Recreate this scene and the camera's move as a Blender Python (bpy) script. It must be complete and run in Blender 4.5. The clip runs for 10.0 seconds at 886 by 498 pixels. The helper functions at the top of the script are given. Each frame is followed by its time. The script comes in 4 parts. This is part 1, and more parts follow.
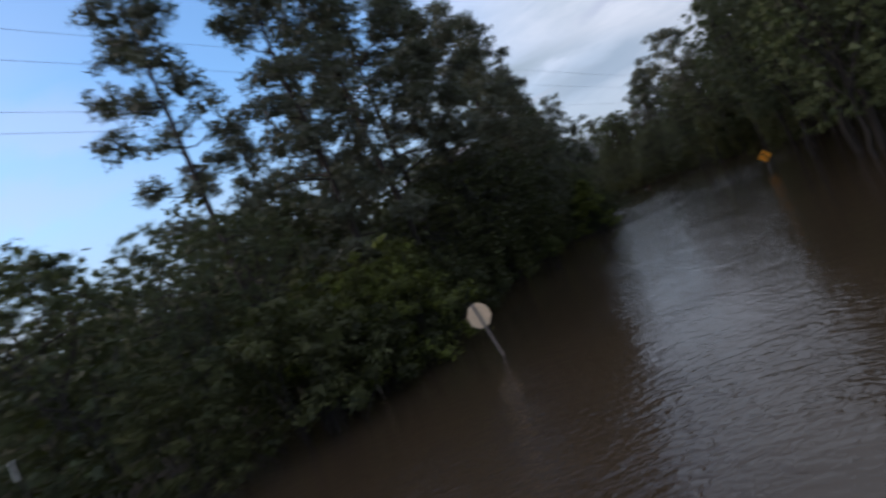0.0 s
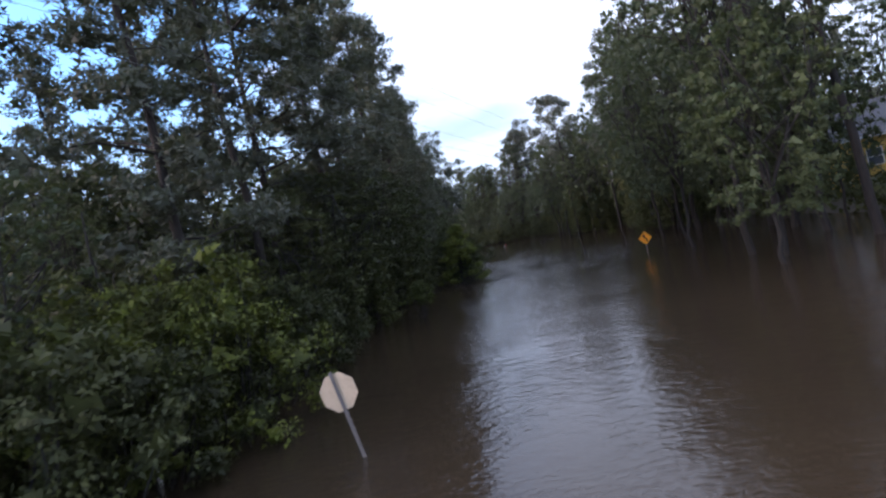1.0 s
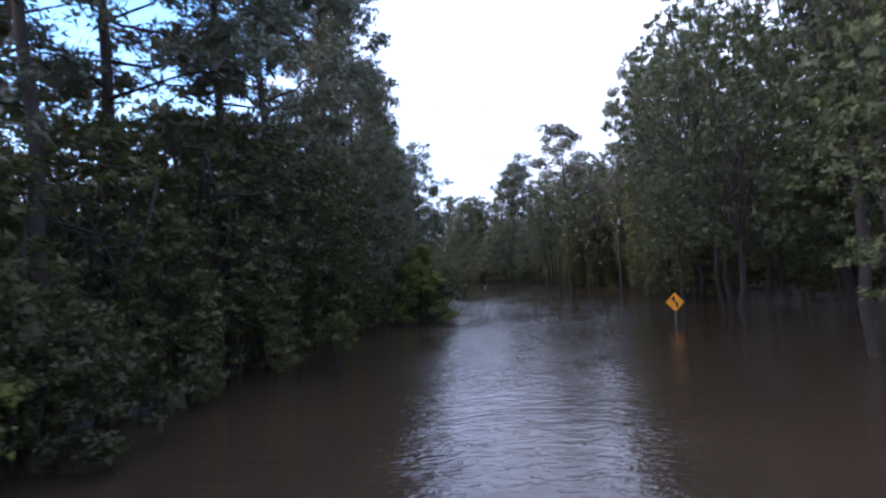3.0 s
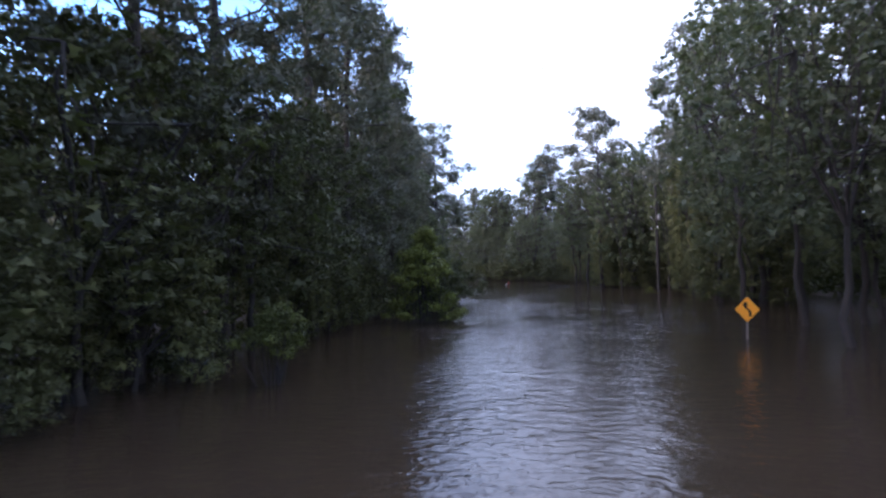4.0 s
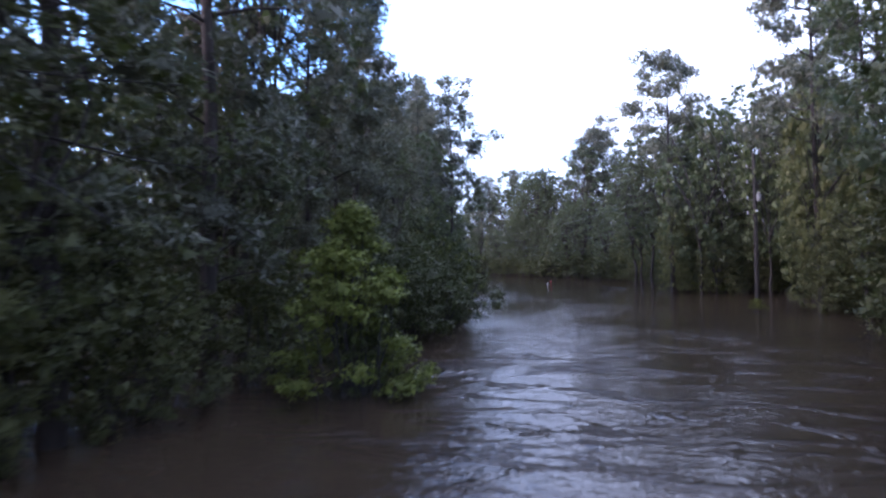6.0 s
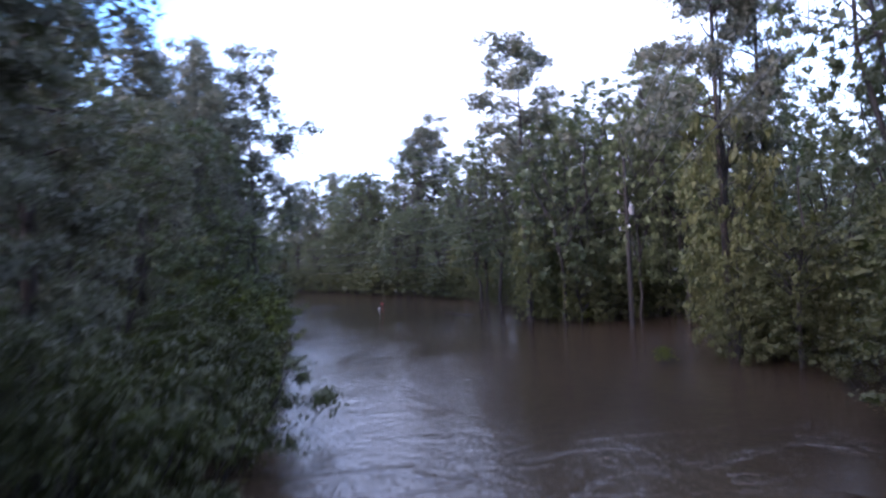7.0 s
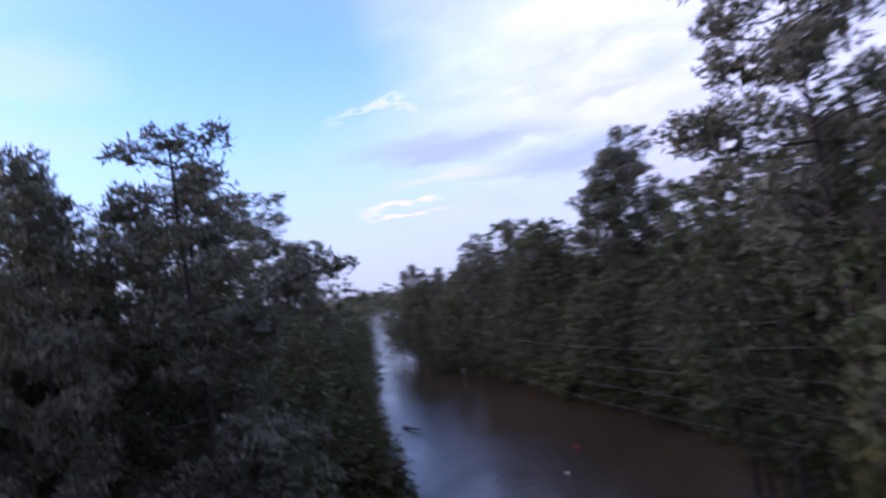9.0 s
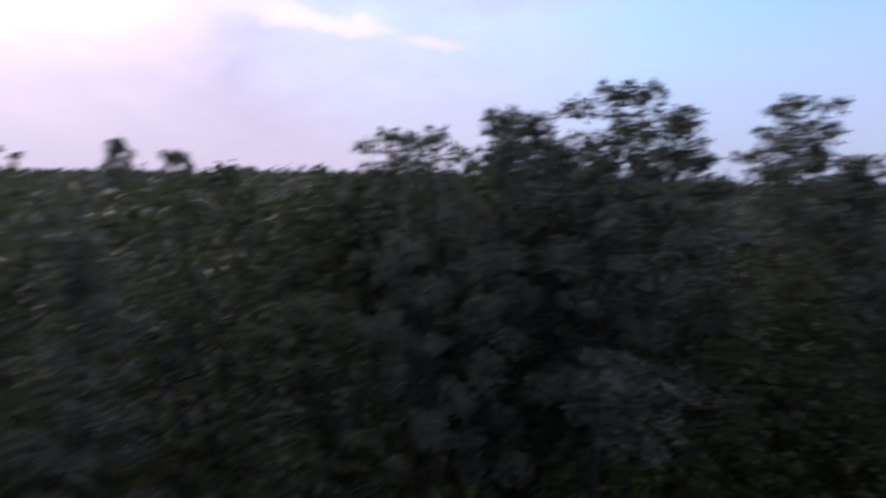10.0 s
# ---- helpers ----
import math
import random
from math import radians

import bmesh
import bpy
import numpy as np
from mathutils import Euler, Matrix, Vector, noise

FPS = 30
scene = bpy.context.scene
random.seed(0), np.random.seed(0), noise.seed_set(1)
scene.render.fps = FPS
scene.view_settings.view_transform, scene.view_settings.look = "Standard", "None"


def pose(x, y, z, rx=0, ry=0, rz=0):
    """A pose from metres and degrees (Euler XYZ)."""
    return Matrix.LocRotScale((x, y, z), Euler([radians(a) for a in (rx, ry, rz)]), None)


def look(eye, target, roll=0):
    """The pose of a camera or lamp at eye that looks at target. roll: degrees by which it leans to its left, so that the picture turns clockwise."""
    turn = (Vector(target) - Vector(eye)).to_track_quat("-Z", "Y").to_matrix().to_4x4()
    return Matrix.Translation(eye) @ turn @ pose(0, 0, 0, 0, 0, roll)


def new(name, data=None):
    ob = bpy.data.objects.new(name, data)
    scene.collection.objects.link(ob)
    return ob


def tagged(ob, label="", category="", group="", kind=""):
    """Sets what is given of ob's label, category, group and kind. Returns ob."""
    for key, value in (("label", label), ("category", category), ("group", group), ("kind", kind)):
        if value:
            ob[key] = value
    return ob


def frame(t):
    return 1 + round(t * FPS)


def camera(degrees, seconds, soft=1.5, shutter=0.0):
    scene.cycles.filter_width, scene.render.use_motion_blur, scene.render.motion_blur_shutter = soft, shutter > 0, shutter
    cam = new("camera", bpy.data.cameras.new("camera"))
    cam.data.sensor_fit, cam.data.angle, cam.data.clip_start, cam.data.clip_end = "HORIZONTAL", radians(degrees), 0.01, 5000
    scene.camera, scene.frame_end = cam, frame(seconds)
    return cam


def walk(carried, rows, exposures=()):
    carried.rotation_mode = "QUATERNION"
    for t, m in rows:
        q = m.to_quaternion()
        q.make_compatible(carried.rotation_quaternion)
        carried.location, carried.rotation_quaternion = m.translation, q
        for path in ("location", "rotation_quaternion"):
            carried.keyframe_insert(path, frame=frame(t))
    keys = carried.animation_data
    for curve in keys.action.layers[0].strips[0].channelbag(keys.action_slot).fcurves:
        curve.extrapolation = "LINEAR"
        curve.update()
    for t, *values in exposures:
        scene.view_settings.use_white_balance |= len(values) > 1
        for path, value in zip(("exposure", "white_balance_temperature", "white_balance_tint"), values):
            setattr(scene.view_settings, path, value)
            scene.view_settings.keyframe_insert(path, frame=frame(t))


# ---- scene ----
cam = camera(73.6, 10.0, soft=2.3, shutter=0.35)

# seconds, eye x y z, then heading (degrees to the left of +y), pitch and lean
WALK = [
    (0, 5.75, -20.01, 3.795, 22.19, 0.58, -23.48),
    (0.2, 5.08, -18.72, 3.94, 16.72, -1.15, -22.99),
    (0.3, 4.76, -18.1, 4.01, 14.62, -1.65, -21.09),
    (0.4, 4.45, -17.5, 4.08, 12.51, -1.95, -18.37),
    (0.5, 4.14, -16.905, 4.14, 9.98, -2.54, -16.63),
    (0.6, 3.87, -16.34, 4.2, 7.9, -2.3, -14.1),
    (0.7, 3.61, -15.8, 4.25, 7.51, -2.35, -12.4),
    (0.8, 3.39, -15.27, 4.29, 7.51, -2.32, -12.01),
    (0.9, 3.2, -14.75, 4.32, 7.2, -1.61, -12.69),
    (1, 3.048, -14.246, 4.341, 7.15, -1.17, -12.74),
    (1.5, 3.021, -11.759, 4.195, 6.93, 3.44, -6.39),
    (2, 3.128, -8.759, 3.996, 7.56, 2.61, -4.53),
    (2.5, 3.037, -5.45, 3.788, 5.21, 1.92, -3.63),
    (4, 3.422, 4.641, 3.009, 7.84, 1.68, -1.22),
    (4.5, 3.465, 8.231, 2.814, 13.09, 2.01, 1.78),
    (5, 3.431, 11.816, 2.815, 13.19, 2.02, 1.52),
    (6.3, 4.025, 24.265, 3.968, 12.61, 0.64, -1.88),
    (6.5, 3.738, 26.45, 4.198, 12.24, 1, -2.53),
    (7, 2.3, 33.465, 5.692, -4.81, 0.29, -2.98),
    (7.5, 1.552, 39.675, 7.36, -9.47, 1.2, -14.69),
    (8, 2.3, 45.425, 9.315, -21.47, -0.3, -11.66),
    (8.3, 2.875, 48.99, 10.695, -17.04, -1.17, -0.23),
    (8.5, 3.565, 51.29, 11.442, -11.55, 0.72, -3.91),
    (8.8, 5.06, 55.2, 12.65, 5.29, 2.89, -6.37),
    (9, 6.152, 57.73, 13.455, 16.02, 3.44, -10.15),
    (9.3, 8.222, 60.375, 14.432, 31.02, 4.77, -15.25),
    (9.5, 9.43, 61.525, 14.605, 44.61, 5.79, -15.39),
    (9.8, 10.925, 62.33, 15.698, 62.29, -1.43, -2.07),
    (10, 12.075, 61.64, 16.6, 73.6, -7.1, 1.4),
]


def heading_pose(x, y, z, yaw, pitch, lean):
    a, b = radians(yaw), radians(pitch)
    way = Vector((-math.sin(a) * math.cos(b), math.cos(a) * math.cos(b), math.sin(b)))
    eye = Vector((x, y, z))
    return look(eye, eye + 10 * way, lean)


EXPOSURES = [(0.0, 1.12, 6300, 24), (0.6, 1.8, 6100, 27), (1.2, 2.25, 5850, 30), (2.7, 2.55, 5650, 34), (5.0, 2.9, 5500, 37), (7.0, 3.05, 5400, 39), (8.0, 2.4, 5400, 42), (8.5, 2.05, 5450, 48), (9.0, 1.6, 5650, 50), (9.5, 1.16, 5550, 39), (10.0, 1.14, 5850, 43)]
walk(cam, [(t, heading_pose(*p)) for t, *p in WALK], EXPOSURES)

# ---- light: a low, veiled evening sun and a half-clouded sky ----
SUN_YAW, SUN_UP = 114.0, 24.0
sun_way = Vector((-math.sin(radians(SUN_YAW)) * math.cos(radians(SUN_UP)), math.cos(radians(SUN_YAW)) * math.cos(radians(SUN_UP)), math.sin(radians(SUN_UP))))
sun_data = bpy.data.lights.new("sun", "SUN")
sun_data.energy, sun_data.angle, sun_data.color = 0.68, radians(30), (1.0, 0.88, 0.74)
sun = new("sun", sun_data)
sun.matrix_basis = look(sun_way * 200, (0, 0, 0))


def wire_up(tree, *pairs):
    for a, b in pairs:
        tree.links.new(a, b)


def math_node(tree, op, a, b=None, clamp=False):
    n = tree.nodes.new("ShaderNodeMath")
    n.operation, n.use_clamp = op, clamp
    for i, v in enumerate((a, b)):
        if v is None:
            continue
        if isinstance(v, (int, float)):
            n.inputs[i].default_value = v
        else:
            tree.links.new(v, n.inputs[i])
    return n.outputs[0]


def ramp_node(tree, fac, stops):
    n = tree.nodes.new("ShaderNodeValToRGB")
    el = n.color_ramp.elements
    while len(el) < len(stops):
        el.new(0.5)
    for e, (at, col) in zip(el, stops):
        e.position = at
        e.color = (*col, 1) if len(col) == 3 else col
    tree.links.new(fac, n.inputs[0])
    return n.outputs[0]


def noise_node(tree, vec, scale, detail=4.0, rough=0.55, distort=0.0):
    n = tree.nodes.new("ShaderNodeTexNoise")
    n.inputs["Scale"].default_value, n.inputs["Detail"].default_value = scale, detail
    n.inputs["Roughness"].default_value, n.inputs["Distortion"].default_value = rough, distort
    if vec is not None:
        tree.links.new(vec, n.inputs["Vector"])
    return n.outputs["Fac"]


def mix_node(tree, fac, a, b, blend="MIX"):
    n = tree.nodes.new("ShaderNodeMix")
    n.data_type, n.blend_type = "RGBA", blend
    for sock, v in ((n.inputs[0], fac), (n.inputs[6], a), (n.inputs[7], b)):
        if isinstance(v, (int, float)):
            sock.default_value = v
        elif isinstance(v, tuple):
            sock.default_value = (*v, 1)
        else:
            tree.links.new(v, sock)
    return n.outputs[2]


world = bpy.data.worlds.new("evening_sky")
scene.world = world
world.use_nodes = True
wt = world.node_tree
wt.nodes.clear()
sky = wt.nodes.new("ShaderNodeTexSky")
sky.sky_type, sky.sun_disc = "NISHITA", False
sky.sun_elevation, sky.sun_rotation = radians(SUN_UP), radians(-SUN_YAW)
sky.air_density, sky.dust_density, sky.ozone_density = 1.0, 1.5, 2.0
coord = wt.nodes.new("ShaderNodeTexCoord")
split = wt.nodes.new("ShaderNodeSeparateXYZ")
wt.links.new(coord.outputs["Generated"], split.inputs[0])
up = math_node(wt, "ADD", math_node(wt, "MAXIMUM", split.outputs[2], 0.0), 0.22)
flat = wt.nodes.new("ShaderNodeCombineXYZ")
wire_up(wt, (math_node(wt, "DIVIDE", split.outputs[0], up), flat.inputs[0]), (math_node(wt, "DIVIDE", split.outputs[1], up), flat.inputs[1]))
stretch = wt.nodes.new("ShaderNodeMapping")
stretch.inputs["Scale"].default_value = (1.0, 1.45, 1.0)
stretch.inputs["Rotation"].default_value = (0, 0, radians(28))
stretch.inputs["Location"].default_value = (3.4, 1.1, 0.0)
wt.links.new(flat.outputs[0], stretch.inputs[0])
billow = noise_node(wt, stretch.outputs[0], 0.62, 4.0, 0.45, 0.4)
tatters = noise_node(wt, stretch.outputs[0], 3.2, 5.0, 0.6, 0.3)
# bearing to the left of +y and height above the horizon, in degrees
bearing = math_node(wt, "MULTIPLY", math_node(wt, "ARCTAN2", math_node(wt, "MULTIPLY", split.outputs[0], -1.0), split.outputs[1]), 180 / math.pi)
rise = math_node(wt, "MULTIPLY", math_node(wt, "ARCSINE", split.outputs[2]), 180 / math.pi)


def smooth_band(value, stops):
    """A grey ramp over a span of degrees: pairs of degrees and amount."""
    lo, hi = stops[0][0], stops[-1][0]
    f = math_node(wt, "DIVIDE", math_node(wt, "SUBTRACT", value, lo), hi - lo, True)
    return ramp_node(wt, f, [((d - lo) / (hi - lo), (a, a, a)) for d, a in stops])


def bank_of_cloud(yaw, tall, near, far):
    """How far a sky direction lies inside a ragged round bank of cloud."""
    dot = wt.nodes.new("ShaderNodeVectorMath")
    dot.operation = "DOT_PRODUCT"
    wt.links.new(coord.outputs["Generated"], dot.inputs[0])
    a, b = radians(yaw), radians(tall)
    dot.inputs[1].default_value = (-math.sin(a) * math.cos(b), math.cos(a) * math.cos(b), math.sin(b))
    ragged = math_node(wt, "ADD", dot.outputs["Value"], math_node(wt, "MULTIPLY", math_node(wt, "SUBTRACT", billow, 0.5), 0.22))
    return ramp_node(wt, ragged, [(math.cos(radians(far)), (0, 0, 0)), (math.cos(radians(near)), (1, 1, 1))])


def streak(yaw, tall, half_yaw, half_rise, tilt=0.0, rag=1.0):
    """A long ragged wisp of cloud, centred on a bearing and a height."""
    away = math_node(wt, "SUBTRACT", bearing, yaw)
    mid = math_node(wt, "ADD", math_node(wt, "MULTIPLY", away, tilt), tall)
    mid = math_node(wt, "ADD", mid, math_node(wt, "MULTIPLY", math_node(wt, "SUBTRACT", tatters, 0.5), 5.0 * rag))
    dv = math_node(wt, "DIVIDE", math_node(wt, "ABSOLUTE", math_node(wt, "SUBTRACT", rise, mid)), half_rise)
    dh = math_node(wt, "DIVIDE", math_node(wt, "ABSOLUTE", away), half_yaw)
    r = math_node(wt, "SQRT", math_node(wt, "ADD", math_node(wt, "MULTIPLY", dv, dv), math_node(wt, "MULTIPLY", dh, dh)))
    return smooth_band(r, [(0.35, 1.0), (1.0, 0.0)])


sky_gain = wt.nodes.new("ShaderNodeVectorMath")
sky_gain.operation = "SCALE"
sky_gain.inputs["Scale"].default_value = 0.125
wt.links.new(mix_node(wt, 1.0, sky.outputs[0], (0.60, 0.93, 1.01), "MULTIPLY"), sky_gain.inputs[0])
# thin cloud high up, a white bank ahead, haze at the horizon, the veiled sun
thin = ramp_node(wt, billow, [(0.34, (0.04, 0.04, 0.04)), (0.70, (0.42, 0.42, 0.42))])
# cover overhead lies out of view, added to make the light less blue
high = smooth_band(rise, [(38, 0.0), (60, 0.8)])
ahead_bank = bank_of_cloud(-14, 20, 12, 35)
east_bank = bank_of_cloud(-85, 28, 30, 66)
haze = smooth_band(rise, [(0, 0.95), (7, 0.72), (15, 0.22), (22, 0.0)])
sun_bank = bank_of_cloud(106, 8, 8, 50)
sun_glow = bank_of_cloud(126, 24, 18, 36)
cloud = ramp_node(wt, tatters, [(0.32, (0.235, 0.300, 0.340)), (0.66, (0.350, 0.404, 0.436))])
glow = mix_node(wt, thin, sky_gain.outputs[0], (0.30, 0.33, 0.37))
glow = mix_node(wt, high, glow, (0.245, 0.262, 0.285))
glow = mix_node(wt, sun_bank, glow, ramp_node(wt, tatters, [(0.34, (0.250, 0.275, 0.315)), (0.68, (0.345, 0.345, 0.360))]))
glow = mix_node(wt, math_node(wt, "MAXIMUM", ahead_bank, east_bank), glow, cloud)
glow = mix_node(wt, math_node(wt, "MULTIPLY", sun_glow, 0.95), glow, (0.86, 0.79, 0.70))
glow = mix_node(wt, haze, glow, mix_node(wt, math_node(wt, "MULTIPLY", sun_bank, 0.9), (0.215, 0.260, 0.284), (0.325, 0.312, 0.302)))
for yaw, tall, half_yaw, half_rise, tilt, rag, amount, col in (
    (13, 13.0, 13, 1.7, 0.02, 0.9, 0.8, (0.156, 0.214, 0.240)),
    (5, 10.0, 9, 1.3, -0.04, 0.8, 0.6, (0.170, 0.226, 0.255)),
    (1, 9.5, 7, 2.4, 0.0, 0.7, 0.8, (0.156, 0.218, 0.262)),
    (-2, 14.6, 5, 0.9, 0.0, 0.8, 0.5, (0.190, 0.230, 0.290)),
    (19, 7.7, 5.0, 0.4, 0.03, 1.2, 0.6, (0.44, 0.38, 0.39)),
    (14, 10.2, 8, 0.6, 0.02, 0.6, 0.4, (0.33, 0.33, 0.36)),
    (20, 17.6, 6, 0.4, 0.05, 2.2, 0.4, (0.40, 0.40, 0.42)),
    (72, 25.0, 16, 5.0, -0.1, 1.2, 0.55, (0.33, 0.35, 0.40)),
    (66, 17.0, 24, 3.0, 0.0, 1.2, 0.4, (0.29, 0.31, 0.36)),
    (86, 13.5, 9, 1.2, 0.08, 1.0, 0.65, (0.56, 0.50, 0.50)),
    (75, 12.0, 4, 0.7, 0.0, 0.8, 0.6, (0.46, 0.43, 0.45)),
    (104, 9.6, 7, 0.7, 0.1, 0.8, 0.5, (0.44, 0.41, 0.43)),
    (50, 22.0, 9, 3.5, 0.0, 1.2, 0.3, (0.30, 0.33, 0.38)),
):
    glow = mix_node(wt, math_node(wt, "MULTIPLY", streak(yaw, tall, half_yaw, half_rise, tilt, rag), amount), glow, col)
back = wt.nodes.new("ShaderNodeBackground")
back.inputs["Strength"].default_value = 1.0
wout = wt.nodes.new("ShaderNodeOutputWorld")
wire_up(wt, (glow, back.inputs[0]), (back.outputs[0], wout.inputs[0]))


# ---- materials ----
def material(name):
    m = bpy.data.materials.new(name)
    m.use_nodes = True
    t = m.node_tree
    return m, t, t.nodes["Principled BSDF"]


def bump_node(tree, height, strength, distance, normal=None):
    n = tree.nodes.new("ShaderNodeBump")
    n.inputs["Strength"].default_value, n.inputs["Distance"].default_value = strength, distance
    tree.links.new(height, n.inputs["Height"])
    if normal is not None:
        tree.links.new(normal, n.inputs["Normal"])
    return n.outputs[0]


def world_place(tree):
    return tree.nodes.new("ShaderNodeNewGeometry").outputs["Position"]


def leaf_material(name, dark, mid, light, through_light=0.3):
    m, t, p = material(name)
    geo = t.nodes.new("ShaderNodeNewGeometry")
    info = t.nodes.new("ShaderNodeObjectInfo")
    patch = noise_node(t, geo.outputs["Position"], 0.7, 3.0)
    # spray-scale tone also puts lit tips and dark gaps into the leaf colour
    spray = noise_node(t, geo.outputs["Position"], 2.7, 2.0)
    leaf = math_node(t, "ADD", math_node(t, "MULTIPLY", geo.outputs["Random Per Island"], 0.16), math_node(t, "MULTIPLY", patch, 0.36))
    leaf = math_node(t, "ADD", leaf, math_node(t, "MULTIPLY", spray, 0.36))
    leaf = math_node(t, "ADD", leaf, math_node(t, "MULTIPLY", info.outputs["Random"], 0.20))
    col = ramp_node(t, leaf, [(0.22, dark), (0.54, mid), (0.86, light)])
    t.links.new(col, p.inputs["Base Color"])
    p.inputs["Roughness"].default_value = 0.6
    p.inputs["Specular IOR Level"].default_value = 0.22
    trans = t.nodes.new("ShaderNodeBsdfTranslucent")
    t.links.new(mix_node(t, 0.6, col, (0.14, 0.20, 0.03)), trans.inputs[0])
    mixer = t.nodes.new("ShaderNodeMixShader")
    mixer.inputs[0].default_value = through_light
    wire_up(t, (p.outputs[0], mixer.inputs[1]), (trans.outputs[0], mixer.inputs[2]), (mixer.outputs[0], t.nodes["Material Output"].inputs[0]))
    return m


LEAF = leaf_material("broad_leaves", (0.028, 0.034, 0.022), (0.054, 0.065, 0.037), (0.092, 0.109, 0.050), 0.20)
# near-black to bright span puts the shaded gaps into the leaf colour
LEAF_FRESH = leaf_material("fresh_leaves", (0.009, 0.011, 0.003), (0.040, 0.047, 0.009), (0.180, 0.202, 0.024), 0.12)
LEAF_LIGHT = leaf_material("light_leaves", (0.034, 0.041, 0.024), (0.066, 0.080, 0.038), (0.112, 0.132, 0.050), 0.22)
LEAF_VINE = leaf_material("vine_leaves", (0.030, 0.033, 0.015), (0.064, 0.068, 0.026), (0.128, 0.130, 0.042), 0.18)
NEEDLE = leaf_material("pine_needles", (0.052, 0.055, 0.045), (0.090, 0.094, 0.070), (0.140, 0.144, 0.094), 0.14)
LEAF_YOUNG = leaf_material("young_leaves", (0.034, 0.040, 0.010), (0.098, 0.112, 0.020), (0.205, 0.222, 0.034), 0.24)
# leaf green darkened so bank and understorey shade sits in the colour
LEAF_SHADE = leaf_material("shade_dark_leaves", (0.014, 0.016, 0.007), (0.036, 0.040, 0.015), (0.092, 0.096, 0.030), 0.14)
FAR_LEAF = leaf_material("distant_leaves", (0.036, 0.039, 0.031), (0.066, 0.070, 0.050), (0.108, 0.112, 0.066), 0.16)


def bark_material(name, dark, light, scale=(9, 9, 1.6)):
    m, t, p = material(name)
    mp = t.nodes.new("ShaderNodeMapping")
    mp.inputs["Scale"].default_value = scale
    t.links.new(world_place(t), mp.inputs[0])
    ridges = noise_node(t, mp.outputs[0], 1.0, 6.0, 0.65, 0.6)
    blot = noise_node(t, world_place(t), 0.9, 3.0)
    f = math_node(t, "ADD", math_node(t, "MULTIPLY", ridges, 0.65), math_node(t, "MULTIPLY", blot, 0.35))
    t.links.new(ramp_node(t, f, [(0.30, dark), (0.70, light)]), p.inputs["Base Color"])
    p.inputs["Roughness"].default_value = 0.92
    t.links.new(bump_node(t, ridges, 0.8, 0.03), p.inputs["Normal"])
    return m


PINE_BARK = bark_material("pine_bark", (0.012, 0.010, 0.009), (0.038, 0.029, 0.024))
BARK = bark_material("grey_bark", (0.009, 0.008, 0.007), (0.028, 0.024, 0.020))
PALE_BARK = bark_material("bleached_wood", (0.22, 0.20, 0.17), (0.48, 0.45, 0.40))
POLE_WOOD = bark_material("weathered_pole_wood", (0.008, 0.007, 0.006), (0.018, 0.015, 0.013), (22, 22, 1.2))


def plain_material(name, col, rough=0.5, metal=0.0, grime=(0.5, 0.45, 0.38), amount=0.35, scale=6.0):
    m, t, p = material(name)
    coarse = noise_node(t, world_place(t), scale, 5.0, 0.65)
    fine = noise_node(t, world_place(t), scale * 9, 3.0)
    f = math_node(t, "MULTIPLY", ramp_node(t, coarse, [(0.42, (0, 0, 0)), (0.72, (1, 1, 1))]), amount)
    tint = tuple(a * b for a, b in zip(col, grime))
    t.links.new(mix_node(t, f, col, tint), p.inputs["Base Color"])
    p.inputs["Metallic"].default_value = metal
    t.links.new(math_node(t, "ADD", rough, math_node(t, "MULTIPLY", fine, 0.15)), p.inputs["Roughness"])
    t.links.new(bump_node(t, fine, 0.15, 0.004), p.inputs["Normal"])
    return m


ALUMINIUM = plain_material("bare_aluminium_sign_back", (0.56, 0.42, 0.28), 0.6, 0.0)
GALVANISED = plain_material("galvanised_steel_post", (0.24, 0.21, 0.19), 0.55, 0.4)
YELLOW = plain_material("yellow_sign_face", (0.82, 0.31, 0.010), 0.4, 0.0, (0.8, 0.75, 0.7), 0.3)
BLACK = plain_material("black_sign_print", (0.015, 0.014, 0.013), 0.45)
RED = plain_material("red_paint", (0.26, 0.03, 0.025), 0.5)
WHITE = plain_material("white_plastic", (0.60, 0.60, 0.58), 0.45, 0.0, (0.6, 0.58, 0.5), 0.4)
PORCELAIN = plain_material("grey_glazed_porcelain", (0.30, 0.31, 0.33), 0.25)
WIRE = plain_material("aluminium_cable", (0.17, 0.17, 0.18), 0.45, 0.3)
TANK = plain_material("grey_enamelled_steel", (0.13, 0.135, 0.14), 0.4)
SIDING = plain_material("yellow_house_siding", (0.58, 0.36, 0.08), 0.7)
SHINGLE = plain_material("grey_roof_shingles", (0.11, 0.11, 0.12), 0.9)
TRIM = plain_material("white_house_trim", (0.62, 0.61, 0.58), 0.6)


def window_glass():
    m, t, p = material("window_glass")
    p.inputs["Base Color"].default_value = (0.06, 0.07, 0.08, 1)
    p.inputs["Roughness"].default_value = 0.06
    return m


PANE = window_glass()


